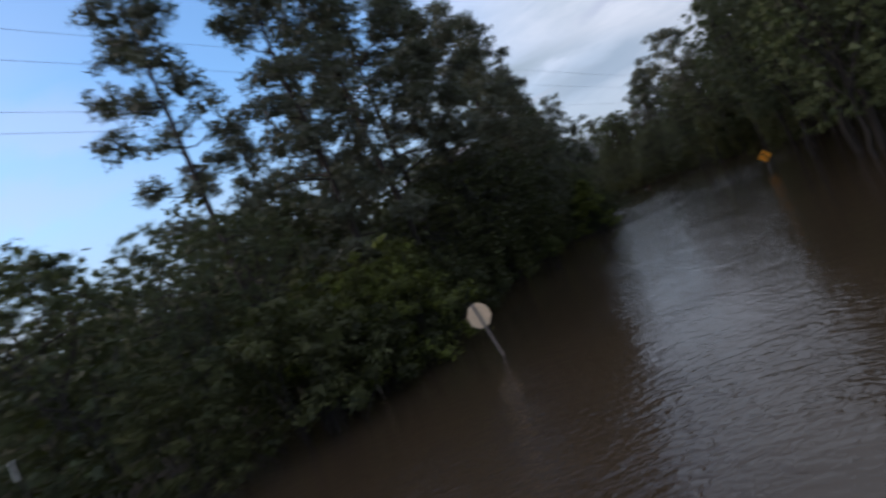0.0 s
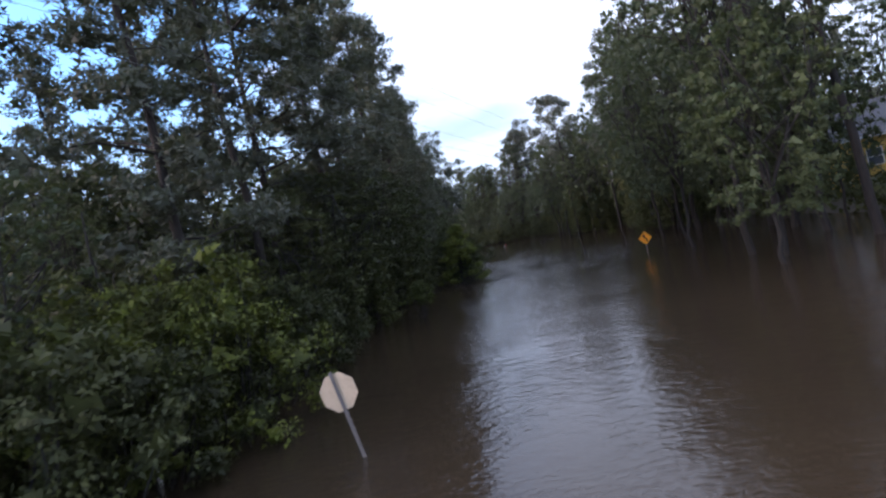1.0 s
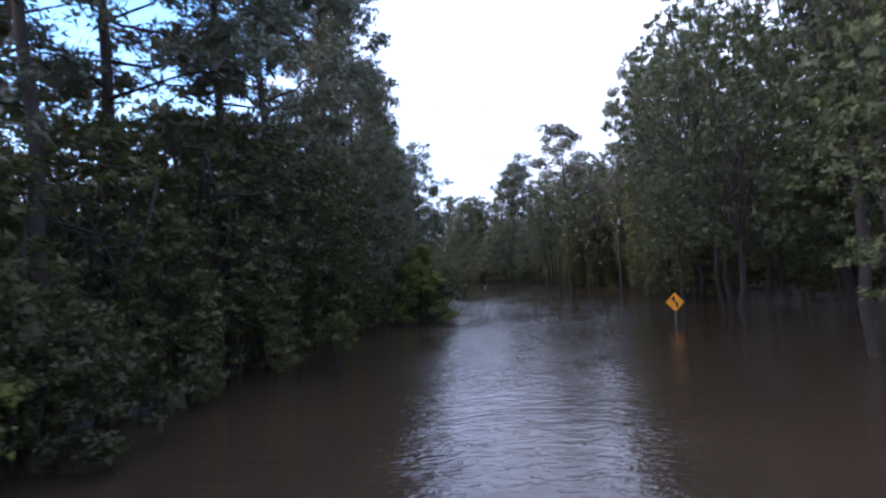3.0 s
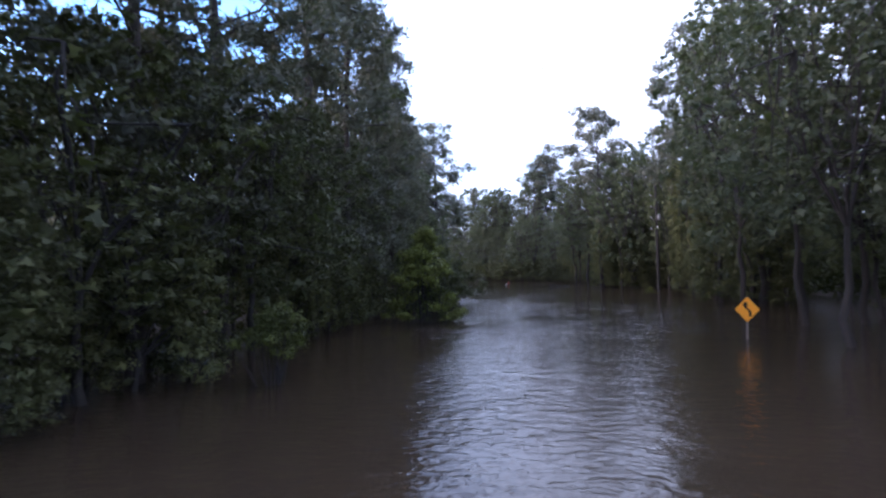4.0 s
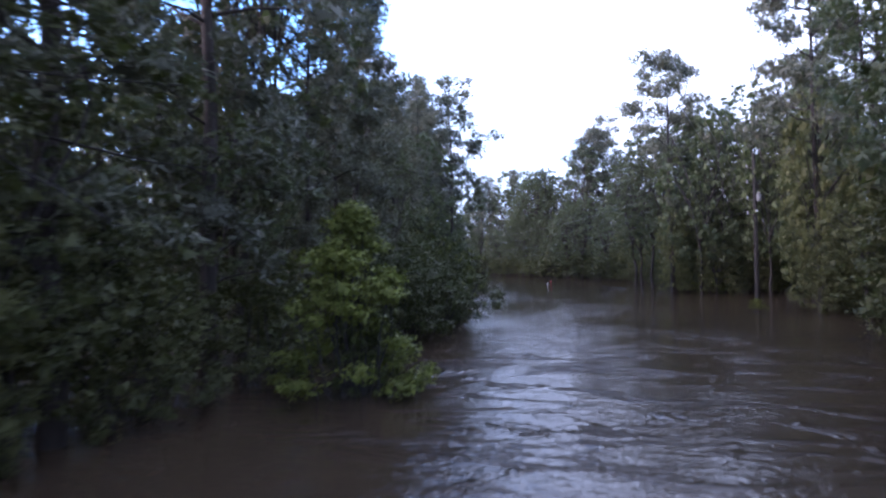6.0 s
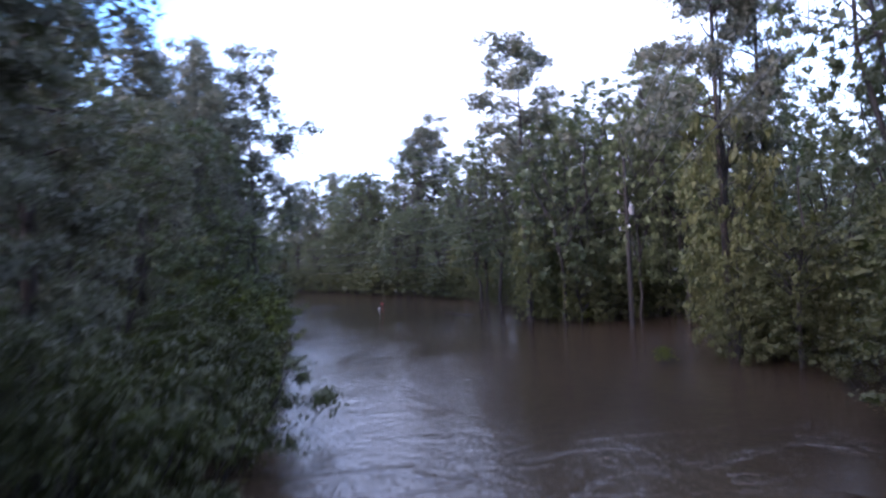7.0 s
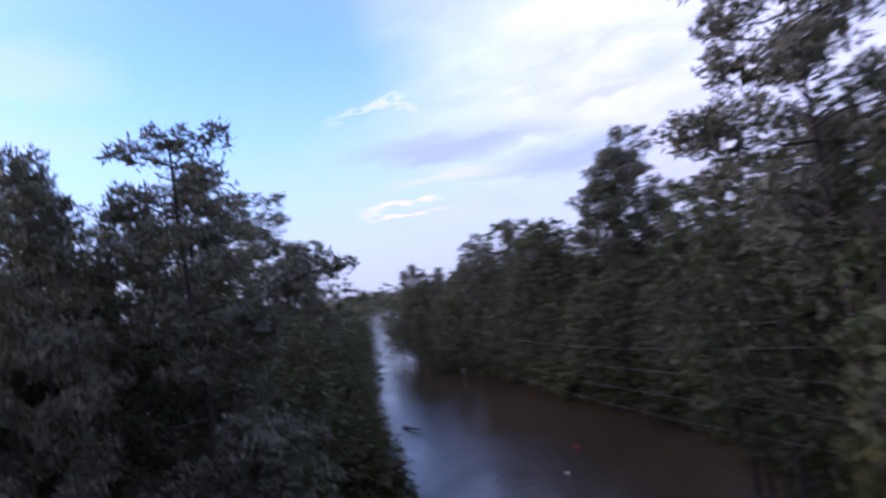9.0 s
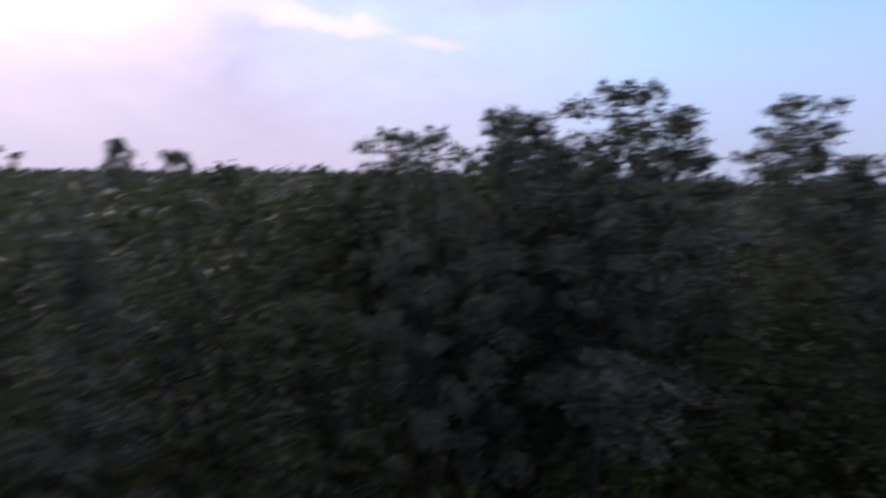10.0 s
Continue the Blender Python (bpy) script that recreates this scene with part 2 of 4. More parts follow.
def water_material():
    m, t, p = material("muddy_flood_water")
    pos = world_place(t)
    silt = noise_node(t, pos, 0.06, 4.0, 0.55, 0.6)
    swirl = noise_node(t, pos, 0.5, 5.0, 0.6, 1.4)
    f = math_node(t, "ADD", math_node(t, "MULTIPLY", silt, 0.7), math_node(t, "MULTIPLY", swirl, 0.3))
    t.links.new(ramp_node(t, f, [(0.35, (0.027, 0.019, 0.012)), (0.65, (0.043, 0.030, 0.018))]), p.inputs["Base Color"])
    p.inputs["Roughness"].default_value = 0.03
    p.inputs["IOR"].default_value = 1.333
    p.inputs["Specular IOR Level"].default_value = 0.5

    def drawn(sx, sy, turn):
        mp = t.nodes.new("ShaderNodeMapping")
        mp.inputs["Scale"].default_value = (sx, sy, 1.0)
        mp.inputs["Rotation"].default_value = (0, 0, radians(turn))
        t.links.new(pos, mp.inputs[0])
        return mp.outputs[0]

    # ripples drawn out along the stream, in calm and ruffled reaches
    stream = drawn(0.75, 1.35, 14)
    ripple = noise_node(t, stream, 1.5, 1.5, 0.45, 0.9)
    chop = noise_node(t, stream, 4.6, 2.0, 0.45, 0.9)
    fine = noise_node(t, stream, 11.0, 1.5, 0.4, 0.6)
    slow = noise_node(t, stream, 0.28, 2.0, 0.5, 0.5)
    calm = ramp_node(t, noise_node(t, drawn(1.0, 0.6, 20), 0.11, 3.0, 0.55, 1.0), [(0.40, (0.38, 0.38, 0.38)), (0.60, (1.0, 1.0, 1.0))])
    h = math_node(t, "ADD", math_node(t, "MULTIPLY", ripple, 0.72), math_node(t, "ADD", math_node(t, "MULTIPLY", chop, 0.60), math_node(t, "MULTIPLY", fine, 0.12)))
    h = math_node(t, "ADD", math_node(t, "MULTIPLY", h, calm), math_node(t, "MULTIPLY", slow, 0.32))
    # shallow riffles where the current runs over the drowned road
    xyz = t.nodes.new("ShaderNodeSeparateXYZ")
    t.links.new(pos, xyz.inputs[0])
    near = math_node(t, "MULTIPLY", math_node(t, "SUBTRACT", xyz.outputs[1], 27.0), 0.14, True)
    far = math_node(t, "MULTIPLY", math_node(t, "SUBTRACT", 52.0, xyz.outputs[1]), 0.10, True)
    bars = ramp_node(t, noise_node(t, drawn(0.26, 0.66, -6), 1.0, 4.0, 0.65, 1.4), [(0.53, (0, 0, 0)), (0.66, (1, 1, 1))])
    crest = noise_node(t, drawn(0.26, 1.05, -6), 1.0, 3.5, 0.6, 0.5)
    riffle = math_node(t, "MULTIPLY", math_node(t, "MULTIPLY", near, far), bars)
    h = math_node(t, "ADD", h, math_node(t, "MULTIPLY", math_node(t, "MULTIPLY", riffle, crest), 3.8))
    t.links.new(bump_node(t, h, 1.0, 0.050), p.inputs["Normal"])
    return m


WATER = water_material()


def mud_material():
    m, t, p = material("leaf_littered_mud")
    a = noise_node(t, world_place(t), 0.8, 6.0, 0.6)
    b = noise_node(t, world_place(t), 7.0, 4.0)
    f = math_node(t, "ADD", math_node(t, "MULTIPLY", a, 0.6), math_node(t, "MULTIPLY", b, 0.4))
    t.links.new(ramp_node(t, f, [(0.3, (0.03, 0.024, 0.016)), (0.7, (0.075, 0.06, 0.04))]), p.inputs["Base Color"])
    p.inputs["Roughness"].default_value = 0.95
    t.links.new(bump_node(t, b, 0.6, 0.05), p.inputs["Normal"])
    return m


MUD = mud_material()


# ---- helpers for meshes ----
def raw_mesh(name, verts, faces, mat, smooth=False):
    """A mesh from arrays of points and of quads."""
    verts, faces = np.asarray(verts, np.float32), np.asarray(faces, np.int32)
    me = bpy.data.meshes.new(name)
    n, k = faces.shape
    me.vertices.add(len(verts))
    me.vertices.foreach_set("co", verts.ravel())
    me.loops.add(n * k)
    me.loops.foreach_set("vertex_index", faces.ravel())
    me.polygons.add(n)
    me.polygons.foreach_set("loop_start", np.arange(0, n * k, k, dtype=np.int32))
    if smooth:
        me.polygons.foreach_set("use_smooth", np.ones(n, bool))
    me.update(calc_edges=True)
    me.materials.append(mat)
    return me


def part(name, bm, mat, parent, label=""):
    me = bpy.data.meshes.new(name)
    bm.normal_update()
    bm.to_mesh(me)
    bm.free()
    me.materials.append(mat)
    ob = new(name, me)
    ob.parent = parent
    return tagged(ob, label) if label else ob


def child(name, me, parent, label=""):
    ob = new(name, me)
    ob.parent = parent
    return tagged(ob, label) if label else ob


def thing(name, label, category, group="", kind=""):
    return tagged(new(name), label, category, group, kind)


def tube(points, radii, sides=7):
    """Points and quads of a tapered tube along a line of points."""
    pts, rad = np.asarray(points, float), np.asarray(radii, float)
    way = np.gradient(pts, axis=0)
    way /= np.linalg.norm(way, axis=1, keepdims=True) + 1e-9
    ref = np.where(np.abs(way[:, 2:3]) > 0.9, [[1.0, 0, 0]], [[0, 0, 1.0]])
    u = np.cross(way, ref)
    u /= np.linalg.norm(u, axis=1, keepdims=True) + 1e-9
    v = np.cross(way, u)
    a = np.linspace(0, 2 * np.pi, sides, endpoint=False)
    ring = u[:, None] * np.cos(a)[None, :, None] + v[:, None] * np.sin(a)[None, :, None]
    verts = (pts[:, None] + ring * rad[:, None, None]).reshape(-1, 3)
    i, j = np.meshgrid(np.arange(len(pts) - 1), np.arange(sides), indexing="ij")
    k = (j + 1) % sides
    faces = np.stack([i * sides + j, i * sides + k, (i + 1) * sides + k, (i + 1) * sides + j], -1).reshape(-1, 4)
    return verts, faces


def joined(pieces):
    verts, faces, n = [], [], 0
    for v, f in pieces:
        verts.append(v)
        faces.append(np.asarray(f) + n)
        n += len(v)
    return np.concatenate(verts), np.concatenate(faces)


def unit(a):
    return a / (np.linalg.norm(a, axis=-1, keepdims=True) + 1e-9)


def blades(rng, at, way, length, width, fold=0.25):
    """One folded leaf (a quad) at each place, along each way."""
    n = len(at)
    side = unit(np.cross(way, unit(rng.normal(size=(n, 3)))))
    lift = unit(np.cross(side, way))
    length = (length * rng.uniform(0.65, 1.25, n))[:, None]
    width = (width * rng.uniform(0.7, 1.25, n))[:, None]
    mid = at + way * length * 0.5 + lift * width * fold
    verts = np.stack([at, mid + side * width * 0.5, at + way * length, mid - side * width * 0.5], 1).reshape(-1, 3)
    return verts, np.arange(4 * n).reshape(-1, 4)


def facing(rng, at, way, normal, length, width):
    """One small pointed leaf at each place, along each way, its face turned towards a normal."""
    n = len(at)
    way = unit(way - normal * np.sum(way * normal, 1, keepdims=True))
    side = np.cross(way, normal) * (width * rng.uniform(0.35, 0.65, n))[:, None]
    way = way * (length * rng.uniform(0.6, 1.3, n))[:, None]
    verts = np.stack([at - side, at + side, at + way], 1).reshape(-1, 3)
    return verts, np.arange(3 * n).reshape(-1, 3)


def clump_leaves(rng, centres, radii, per, length, width, droop=0.35, flat=0.55):
    """Leaves in flat boughs, turned to the light outside, over a close dark heart."""
    n = len(centres) * per
    which = np.repeat(np.arange(len(centres)), per)
    out = unit(rng.normal(size=(n, 3)) + [0, 0, 0.3])
    shell = rng.uniform(0.25, 1.15, n) ** 0.6
    tip = unit(rng.normal(size=(len(centres), 3)) * [1, 1, 0.25])[which] * (radii[which] * rng.uniform(-0.25, 0.6, n) ** 1)[:, None]
    at = centres[which] + tip + out * (radii[which] * shell)[:, None] * np.array([0.9, 0.9, flat])
    at[:, 2] -= 0.25 * droop * np.sum((tip / radii[which][:, None]) ** 2, 1) * radii[which]
    normal = unit(out * 0.9 + [0, 0, 0.25] + rng.normal(size=(n, 3)) * 0.38)
    way = rng.normal(size=(n, 3)) * 0.7 + out * 0.5 + [0, 0, -droop * 1.5]
    outer = facing(rng, at, way, normal, length, width)
    cores = 7
    m = len(centres) * cores
    which = np.repeat(np.arange(len(centres)), cores)
    turn = unit(rng.normal(size=(m, 3)))
    heart = centres[which] + turn * (radii[which] * rng.uniform(0.05, 0.42, m))[:, None] * [1, 1, flat]
    inner = facing(rng, heart, rng.normal(size=(m, 3)), turn, radii[which] * 0.50, radii[which] * 0.54)
    return joined([outer, inner])


def crooked(rng, a, b, steps, wobble):
    s = np.linspace(0, 1, steps)[:, None]
    line = np.asarray(a) * (1 - s) + np.asarray(b) * s
    line[1:-1] += rng.normal(size=(steps - 2, 3)) * wobble
    return line


# ---- trees, each of height 1 unit = its own metres, standing at the origin ----
def pine_meshes(seed, height, bare, spread, lobes, per=18, size=1.0, lower=0, umbrella=False):
    """A loblolly pine: a straight trunk and limbs that each carry a rounded mass of needle tufts."""
    rng = np.random.default_rng(seed)
    lean = rng.normal(size=2) * 0.02 * height
    top = np.array([lean[0], lean[1], height])
    trunk = crooked(rng, (0, 0, -1.5), top * [1, 1, 0.97], 9, 0.06)
    pieces = [tube(trunk, np.linspace(0.0100 * height, 0.03, 9), 8)]
    masses = [(top - [0, 0, 0.7 * size], 0.95 * size)]
    for i in range(lobes + lower):
        u = (i + rng.uniform(0, 0.9)) / lobes
        full = 0.72 + 0.28 * math.sin(math.pi * min(1, 0.2 + 0.8 * u)) - (0.15 if umbrella else 0.55) * u ** 2
        z = height * (bare + (1 - bare) * u * 0.95)
        if i >= lobes:
            z, full = height * rng.uniform(0.55 * bare, bare), 0.55
        reach = spread * full * rng.uniform(0.25, 0.82)
        a = i * 2.4 + rng.uniform(-0.5, 0.5)
        root = np.array([lean[0] * z / height, lean[1] * z / height, z - reach * rng.uniform(0.05, 0.5)])
        tip = np.array([root[0] + math.cos(a) * reach, root[1] + math.sin(a) * reach, z])
        pieces.append(tube(crooked(rng, root, tip, 4, 0.06 * reach), np.linspace(0.018 + 0.016 * reach, 0.014, 4), 5))
        masses.append((tip, rng.uniform(0.17, 0.33) * spread * (0.6 if i >= lobes else 1)))
        for k in range(int(rng.integers(0, 3))):
            out = root + (tip - root) * rng.uniform(0.7, 1.5) + rng.normal(size=3) * [0.4, 0.4, 0.15] + [0, 0, rng.uniform(-0.3, 0.5)]
            pieces.append(tube(crooked(rng, tip, out, 3, 0.05), (0.022, 0.016, 0.01), 4))
            masses.append((out, rng.uniform(0.13, 0.22) * spread))
    centres, radii, cores, reach = [], [], [], []
    for at, r in masses:
        n = max(8, int(26 * r * r + 8 * r))
        way = unit(rng.normal(size=(n, 3)) + [0, 0, 0.25])
        for w, d in zip(way, rng.uniform(0.3, 1.0, n) ** 0.55):
            centres.append(at + w * d * r * [1.0, 1.0, 0.72])
            radii.append(rng.uniform(0.17, 0.31) * size)
        for w in unit(rng.normal(size=(int(6 + 5 * r), 3))):
            cores.append((at + w * r * 0.38 * [1.0, 1.0, 0.7], w))
            reach.append(r * 0.24)
    centres, radii = np.array(centres), np.array(radii)
    n = len(centres) * per
    which = np.repeat(np.arange(len(centres)), per)
    out = unit(rng.normal(size=(n, 3)) + [0, 0, 0.35])
    at = centres[which] + out * (radii[which] * rng.uniform(0.1, 0.9, n))[:, None] * [1, 1, 0.8]
    way = unit(out * 0.8 + rng.normal(size=(n, 3)) * 0.6 + [0, 0, 0.2])
    side = unit(np.cross(way, unit(rng.normal(size=(n, 3))))) * (0.036 * rng.uniform(0.8, 1.5, n))[:, None]
    tip = at + way * rng.uniform(0.16, 0.30, n)[:, None]
    needles = np.stack([at - side, at + side, tip], 1).reshape(-1, 3)
    # hidden triangles, added in the heart of each mass to block light through it
    turn = np.array([w for _, w in cores])
    wide = np.array(reach)[:, None]
    heart = np.array([c for c, _ in cores])
    way = unit(np.cross(turn, rng.normal(size=turn.shape)))
    side = np.cross(way, turn) * wide * 0.8
    hearts = np.stack([heart - way * wide - side, heart - way * wide + side, heart + way * wide], 1).reshape(-1, 3)
    verts = np.concatenate([needles, hearts])
    return raw_mesh("trunk", *joined(pieces), PINE_BARK, True), raw_mesh("crown", verts, np.arange(len(verts)).reshape(-1, 3), NEEDLE)


def broad_meshes(seed, height, radius, low, clumps, per, leaf, mat, bark, lobes=0.35, clump_size=1.0, droop=0.35):
    """A broad-leaved tree: forked limbs and a crown of loose clumps from height low upwards."""
    rng = np.random.default_rng(seed)
    fork = max(low * 0.9, 0.28 * height)
    trunk = crooked(rng, (0, 0, -1.5), (rng.normal() * 0.3, rng.normal() * 0.3, fork), 6, 0.10)
    girth = 0.0075 * height + 0.03
    pieces = [tube(trunk, np.linspace(girth * 1.2, girth * 0.75, 6), 8)]
    mains = []
    for i in range(5):
        a = i * 2.4 + rng.uniform(-0.4, 0.4)
        r = radius * rng.uniform(0.35, 0.75)
        end = np.array([math.cos(a) * r, math.sin(a) * r, height * rng.uniform(0.62, 0.92)])
        line = crooked(rng, trunk[-1], end, 6, 0.18)
        pieces.append(tube(line, np.linspace(girth * 0.62, 0.03, 6), 6))
        mains.append(line)
    bulge = rng.uniform(0, 2 * math.pi, 4)
    centres = []
    while len(centres) < clumps:
        u = rng.uniform(0, 1)
        a = rng.uniform(0, 2 * math.pi)
        env = math.sin(math.pi * (0.16 + 0.80 * u)) ** 0.75
        env *= 1 + lobes * (0.6 * math.sin(3 * a + bulge[0] + 3.0 * u) + 0.4 * math.sin(2 * a + bulge[1] - 5 * u))
        r = radius * env * rng.uniform(0.25, 1.0) ** 0.5
        z = low + (height - low) * u
        centres.append((math.cos(a) * r, math.sin(a) * r, z + rng.normal() * 0.25))
    centres = np.array(centres)
    for c in centres[:: 14]:
        line = mains[rng.integers(len(mains))]
        start = line[rng.integers(2, 6)]
        pieces.append(tube(crooked(rng, start, c, 4, 0.12), (0.05, 0.035, 0.025, 0.012), 4))
    radii = rng.uniform(0.6, 1.25, clumps) * clump_size
    crown = clump_leaves(rng, centres, radii, per, leaf, leaf * 0.62, droop)
    return raw_mesh("trunk", *joined(pieces), bark, True), raw_mesh("crown", *crown, mat)


def draped_meshes(seed, height, radius, columns, per, leaf, mat):
    """A tree hung to the water with vines: bulging, hanging columns of leaves."""
    rng = np.random.default_rng(seed)
    trunk = crooked(rng, (0, 0, -1.5), (rng.normal() * 0.4, rng.normal() * 0.4, height * 0.9), 8, 0.15)
    pieces = [tube(trunk, np.linspace(0.016 * height, 0.04, 8), 7)]
    centres, radii = [], []
    for i in range(columns):
        a = rng.uniform(0, 2 * math.pi)
        r = radius * rng.uniform(0.25, 1.0) ** 0.5
        head = height * (1.0 - 0.5 * (r / radius) ** 1.6) * rng.uniform(0.72, 1.0)
        foot = rng.uniform(0.0, 0.45) * head
        if rng.uniform() < 0.4:
            foot = 0.3
        at = np.array([math.cos(a) * r, math.sin(a) * r, 0.0])
        z = head
        while z > foot:
            size = rng.uniform(0.45, 0.95) * (0.65 + 0.5 * z / height)
            centres.append(at + [rng.normal() * 0.25, rng.normal() * 0.25, z])
            radii.append(size)
            z -= size * rng.uniform(0.9, 1.4)
        k = min(7, int(7 * head / height))
        pieces.append(tube(crooked(rng, trunk[k], at + [0, 0, head], 4, 0.15), (0.06, 0.045, 0.03, 0.015), 4))
    leaves = clump_leaves(rng, np.array(centres), np.array(radii), per, leaf, leaf * 0.66, 0.6)
    return raw_mesh("trunk", *joined(pieces), BARK, True), raw_mesh("crown", *leaves, mat)


def shrub_meshes(seed, height, radius, clumps, per, leaf, mat, cone=False):
    """A bush of many thin stems that stands in the water, leafy down to it."""
    rng = np.random.default_rng(seed)
    pieces, centres = [], []
    for i in range(clumps):
        a = rng.uniform(0, 2 * math.pi)
        u = rng.uniform(0, 1)
        r = radius * math.cos(u * 1.25) * rng.uniform(0.40, 1.25) * (1 + 0.22 * math.sin(3 * a + seed))
        c = np.array([math.cos(a) * r, math.sin(a) * r, 0.25 + height * math.sin(u * 1.45) * rng.uniform(0.65, 1.12)])
        if cone:
            c = np.array([math.cos(a), math.sin(a), 0]) * radius * (1.02 - u) ** 0.8 * (0.35 + 0.75 * rng.uniform()) + [0, 0, 0.3 + height * u * 0.95]
        centres.append(c)
        if i % 3 == 0:
            base = np.array([math.cos(a) * r * 0.25, math.sin(a) * r * 0.25, -1.2])
            pieces.append(tube(crooked(rng, base, c, 5, 0.08), np.linspace(0.035, 0.008, 5), 4))
    radii = rng.uniform(0.25, 0.55, clumps) * (0.6 + radius * 0.22)
    leaves = clump_leaves(rng, np.array(centres), radii, per, leaf, leaf * 0.66, 0.3)
    return raw_mesh("stem", *joined(pieces), BARK, True), raw_mesh("foliage", *leaves, mat)


def broads(per, leaf):
    return [broad_meshes(s, h, r, lo, c, per, leaf, m, BARK, lobes=lb, clump_size=0.54) for s, h, r, lo, c, m, lb in (
        (21, 14, 4.2, 3.2, 350, LEAF, 0.3), (22, 12, 3.6, 2.4, 310, LEAF_LIGHT, 0.3), (23, 16, 4.6, 4.4, 390, LEAF, 0.38), (24, 10, 3.2, 1.6, 250, LEAF, 0.28), (25, 13, 4.2, 2.6, 340, LEAF_SHADE, 0.36))]


def talls(per, leaf):
    return [broad_meshes(s, h, r, lo, c, per, leaf, LEAF, BARK, lobes=0.34, clump_size=0.56) for s, h, r, lo, c in ((31, 22, 4.4, 7.0, 430), (32, 19, 3.8, 5.5, 370))]


def shrubs(per, leaf):
    return [shrub_meshes(s, h, r, c, per, leaf, m) for s, h, r, c, m in (
        (51, 3.4, 2.3, 105, LEAF_FRESH), (52, 2.6, 2.0, 90, LEAF_SHADE), (53, 4.4, 2.2, 105, LEAF_SHADE), (54, 1.5, 1.4, 60, LEAF_FRESH))]


PINES = [pine_meshes(*p) for p in ((11, 22, 0.42, 3.6, 25, 11, 1.0, 2), (12, 21, 0.30, 3.3, 33, 11, 1.0, 5), (13, 23, 0.55, 4.0, 20, 11, 1.0, 2), (14, 20, 0.24, 3.1, 36, 11, 1.0, 4))]
PINES += [pine_meshes(15, 22, 0.58, 4.6, 23, 11, 1.0, 3, True), pine_meshes(16, 21, 0.40, 4.0, 30, 11, 1.0, 3, True)]
BROADS, BACK_BROADS = broads(26, 0.125), broads(8, 0.20)
TALLS, BACK_TALLS = talls(20, 0.135), talls(7, 0.20)
DRAPED = [draped_meshes(s, h, r, c, per, 0.12, LEAF_VINE) for s, h, r, c, per in ((41, 11, 3.0, 26, 52), (42, 8.5, 2.6, 24, 52), (43, 13.5, 2.8, 26, 50))]
SHRUBS, BACK_SHRUBS = shrubs(66, 0.105), shrubs(20, 0.18)
SHRUBS.append(shrub_meshes(55, 4.9, 2.1, 90, 110, 0.13, LEAF_YOUNG, True))

KINDS = {
    "pine": (PINES, (22, 21, 23, 20, 22, 21), "pine_tree", "tall loblolly pine with bare brown trunk in flooded woods", "tree"),
    "broad": (BROADS, (14, 12, 16, 10, 13), "broadleaf_tree", "leafy green hardwood tree standing in flood water", "tree"),
    "tall": (TALLS, (22, 19), "tall_hardwood_tree", "tall dark hardwood tree with open ragged crown", "tree"),
    "draped": (DRAPED, (11, 8.5, 13.5), "vine_covered_tree", "tree hung with green vines down to the water", "tree"),
    "shrub": (SHRUBS, (3.4, 2.6, 4.4, 1.5, 4.9), "shrub", "green leafy bush growing out of brown flood water", "bush"),
}
GROUPS = {"pine": "pines of the flooded woods", "broad": "hardwoods of the flooded woods", "tall": "tall hardwoods along the flooded road",
          "draped": "vine-hung trees along the flooded road", "shrub": "bushes along the waterline"}
PARTS = {"shrub": ("stem", "foliage")}
LOOKS = {("pine", 2): "slender pine with a long bare trunk and sparse high crown", ("pine", 4): "tall pine with an open umbrella crown above the other trees",
         ("pine", 3): "dense dark pine with needles low on its trunk", ("pine", 5): "broad rounded pine crown over a brown trunk",
         ("broad", 1): "light green domed hardwood tree at the water's edge", ("broad", 4): "dark hardwood tree leaning over the brown flood water",
         ("draped", 2): "tall narrow tree wrapped in green vines to its top", ("shrub", 0): "bright yellow-green bush crowding the flooded bank",
         ("shrub", 3): "small low bush standing alone in brown flood water", ("shrub", 4): "cone-shaped yellow-green young tree beside the flooded road"}
BACK = {"broad": BACK_BROADS, "tall": BACK_TALLS, "shrub": BACK_SHRUBS}


def plant(kind, variant, x, y, height=None, turn=0.0, z=0.0, wide=1.0, tilt=(0, 0), back=False):
    variants, heights, name, label, category = KINDS[kind]
    if back and kind in BACK:
        variants = BACK[kind]
    a, b = variants[variant]
    s = (height or heights[variant]) / heights[variant]
    low, high = PARTS.get(kind, ("trunk", "crown"))
    ob = thing(name, LOOKS.get((kind, variant), label), category, GROUPS[kind])
    ob.matrix_basis = pose(x, y, z, tilt[0], tilt[1], turn) @ Matrix.Diagonal((s * wide, s * wide, s, 1))
    child(low, a, ob)
    child(high, b, ob)
    return ob


# ---- the banks of the flooded road ----
LEFT_Y = (-60, -10, 0, 20, 36, 40, 46, 58, 70, 80, 92, 105, 134, 158, 240, 420)
LEFT_X = (-9, -8, -6.0, -5.2, -4.8, -2.6, -2.8, -4.4, -5.5, -7.4, -10.2, -15.8, -28.5, -40.0, -76.0, -150)
RIGHT_Y = (-60, 0, 11, 25, 45, 53, 58, 66, 72, 74.5, 80, 100, 108, 114, 122, 132, 144, 158, 176, 240, 420)
RIGHT_X = (21, 18.5, 17.5, 16.5, 16.8, 19.0, 19.0, 20.5, 19.5, 15.5, 14.0, 10.2, 7.6, 2.5, -2.5, -9.0, -17.8, -32.0, -45.0, -73.6, -147)


def left_bank(y):
    return float(np.interp(y, LEFT_Y, LEFT_X))


def right_bank(y):
    return float(np.interp(y, RIGHT_Y, RIGHT_X))


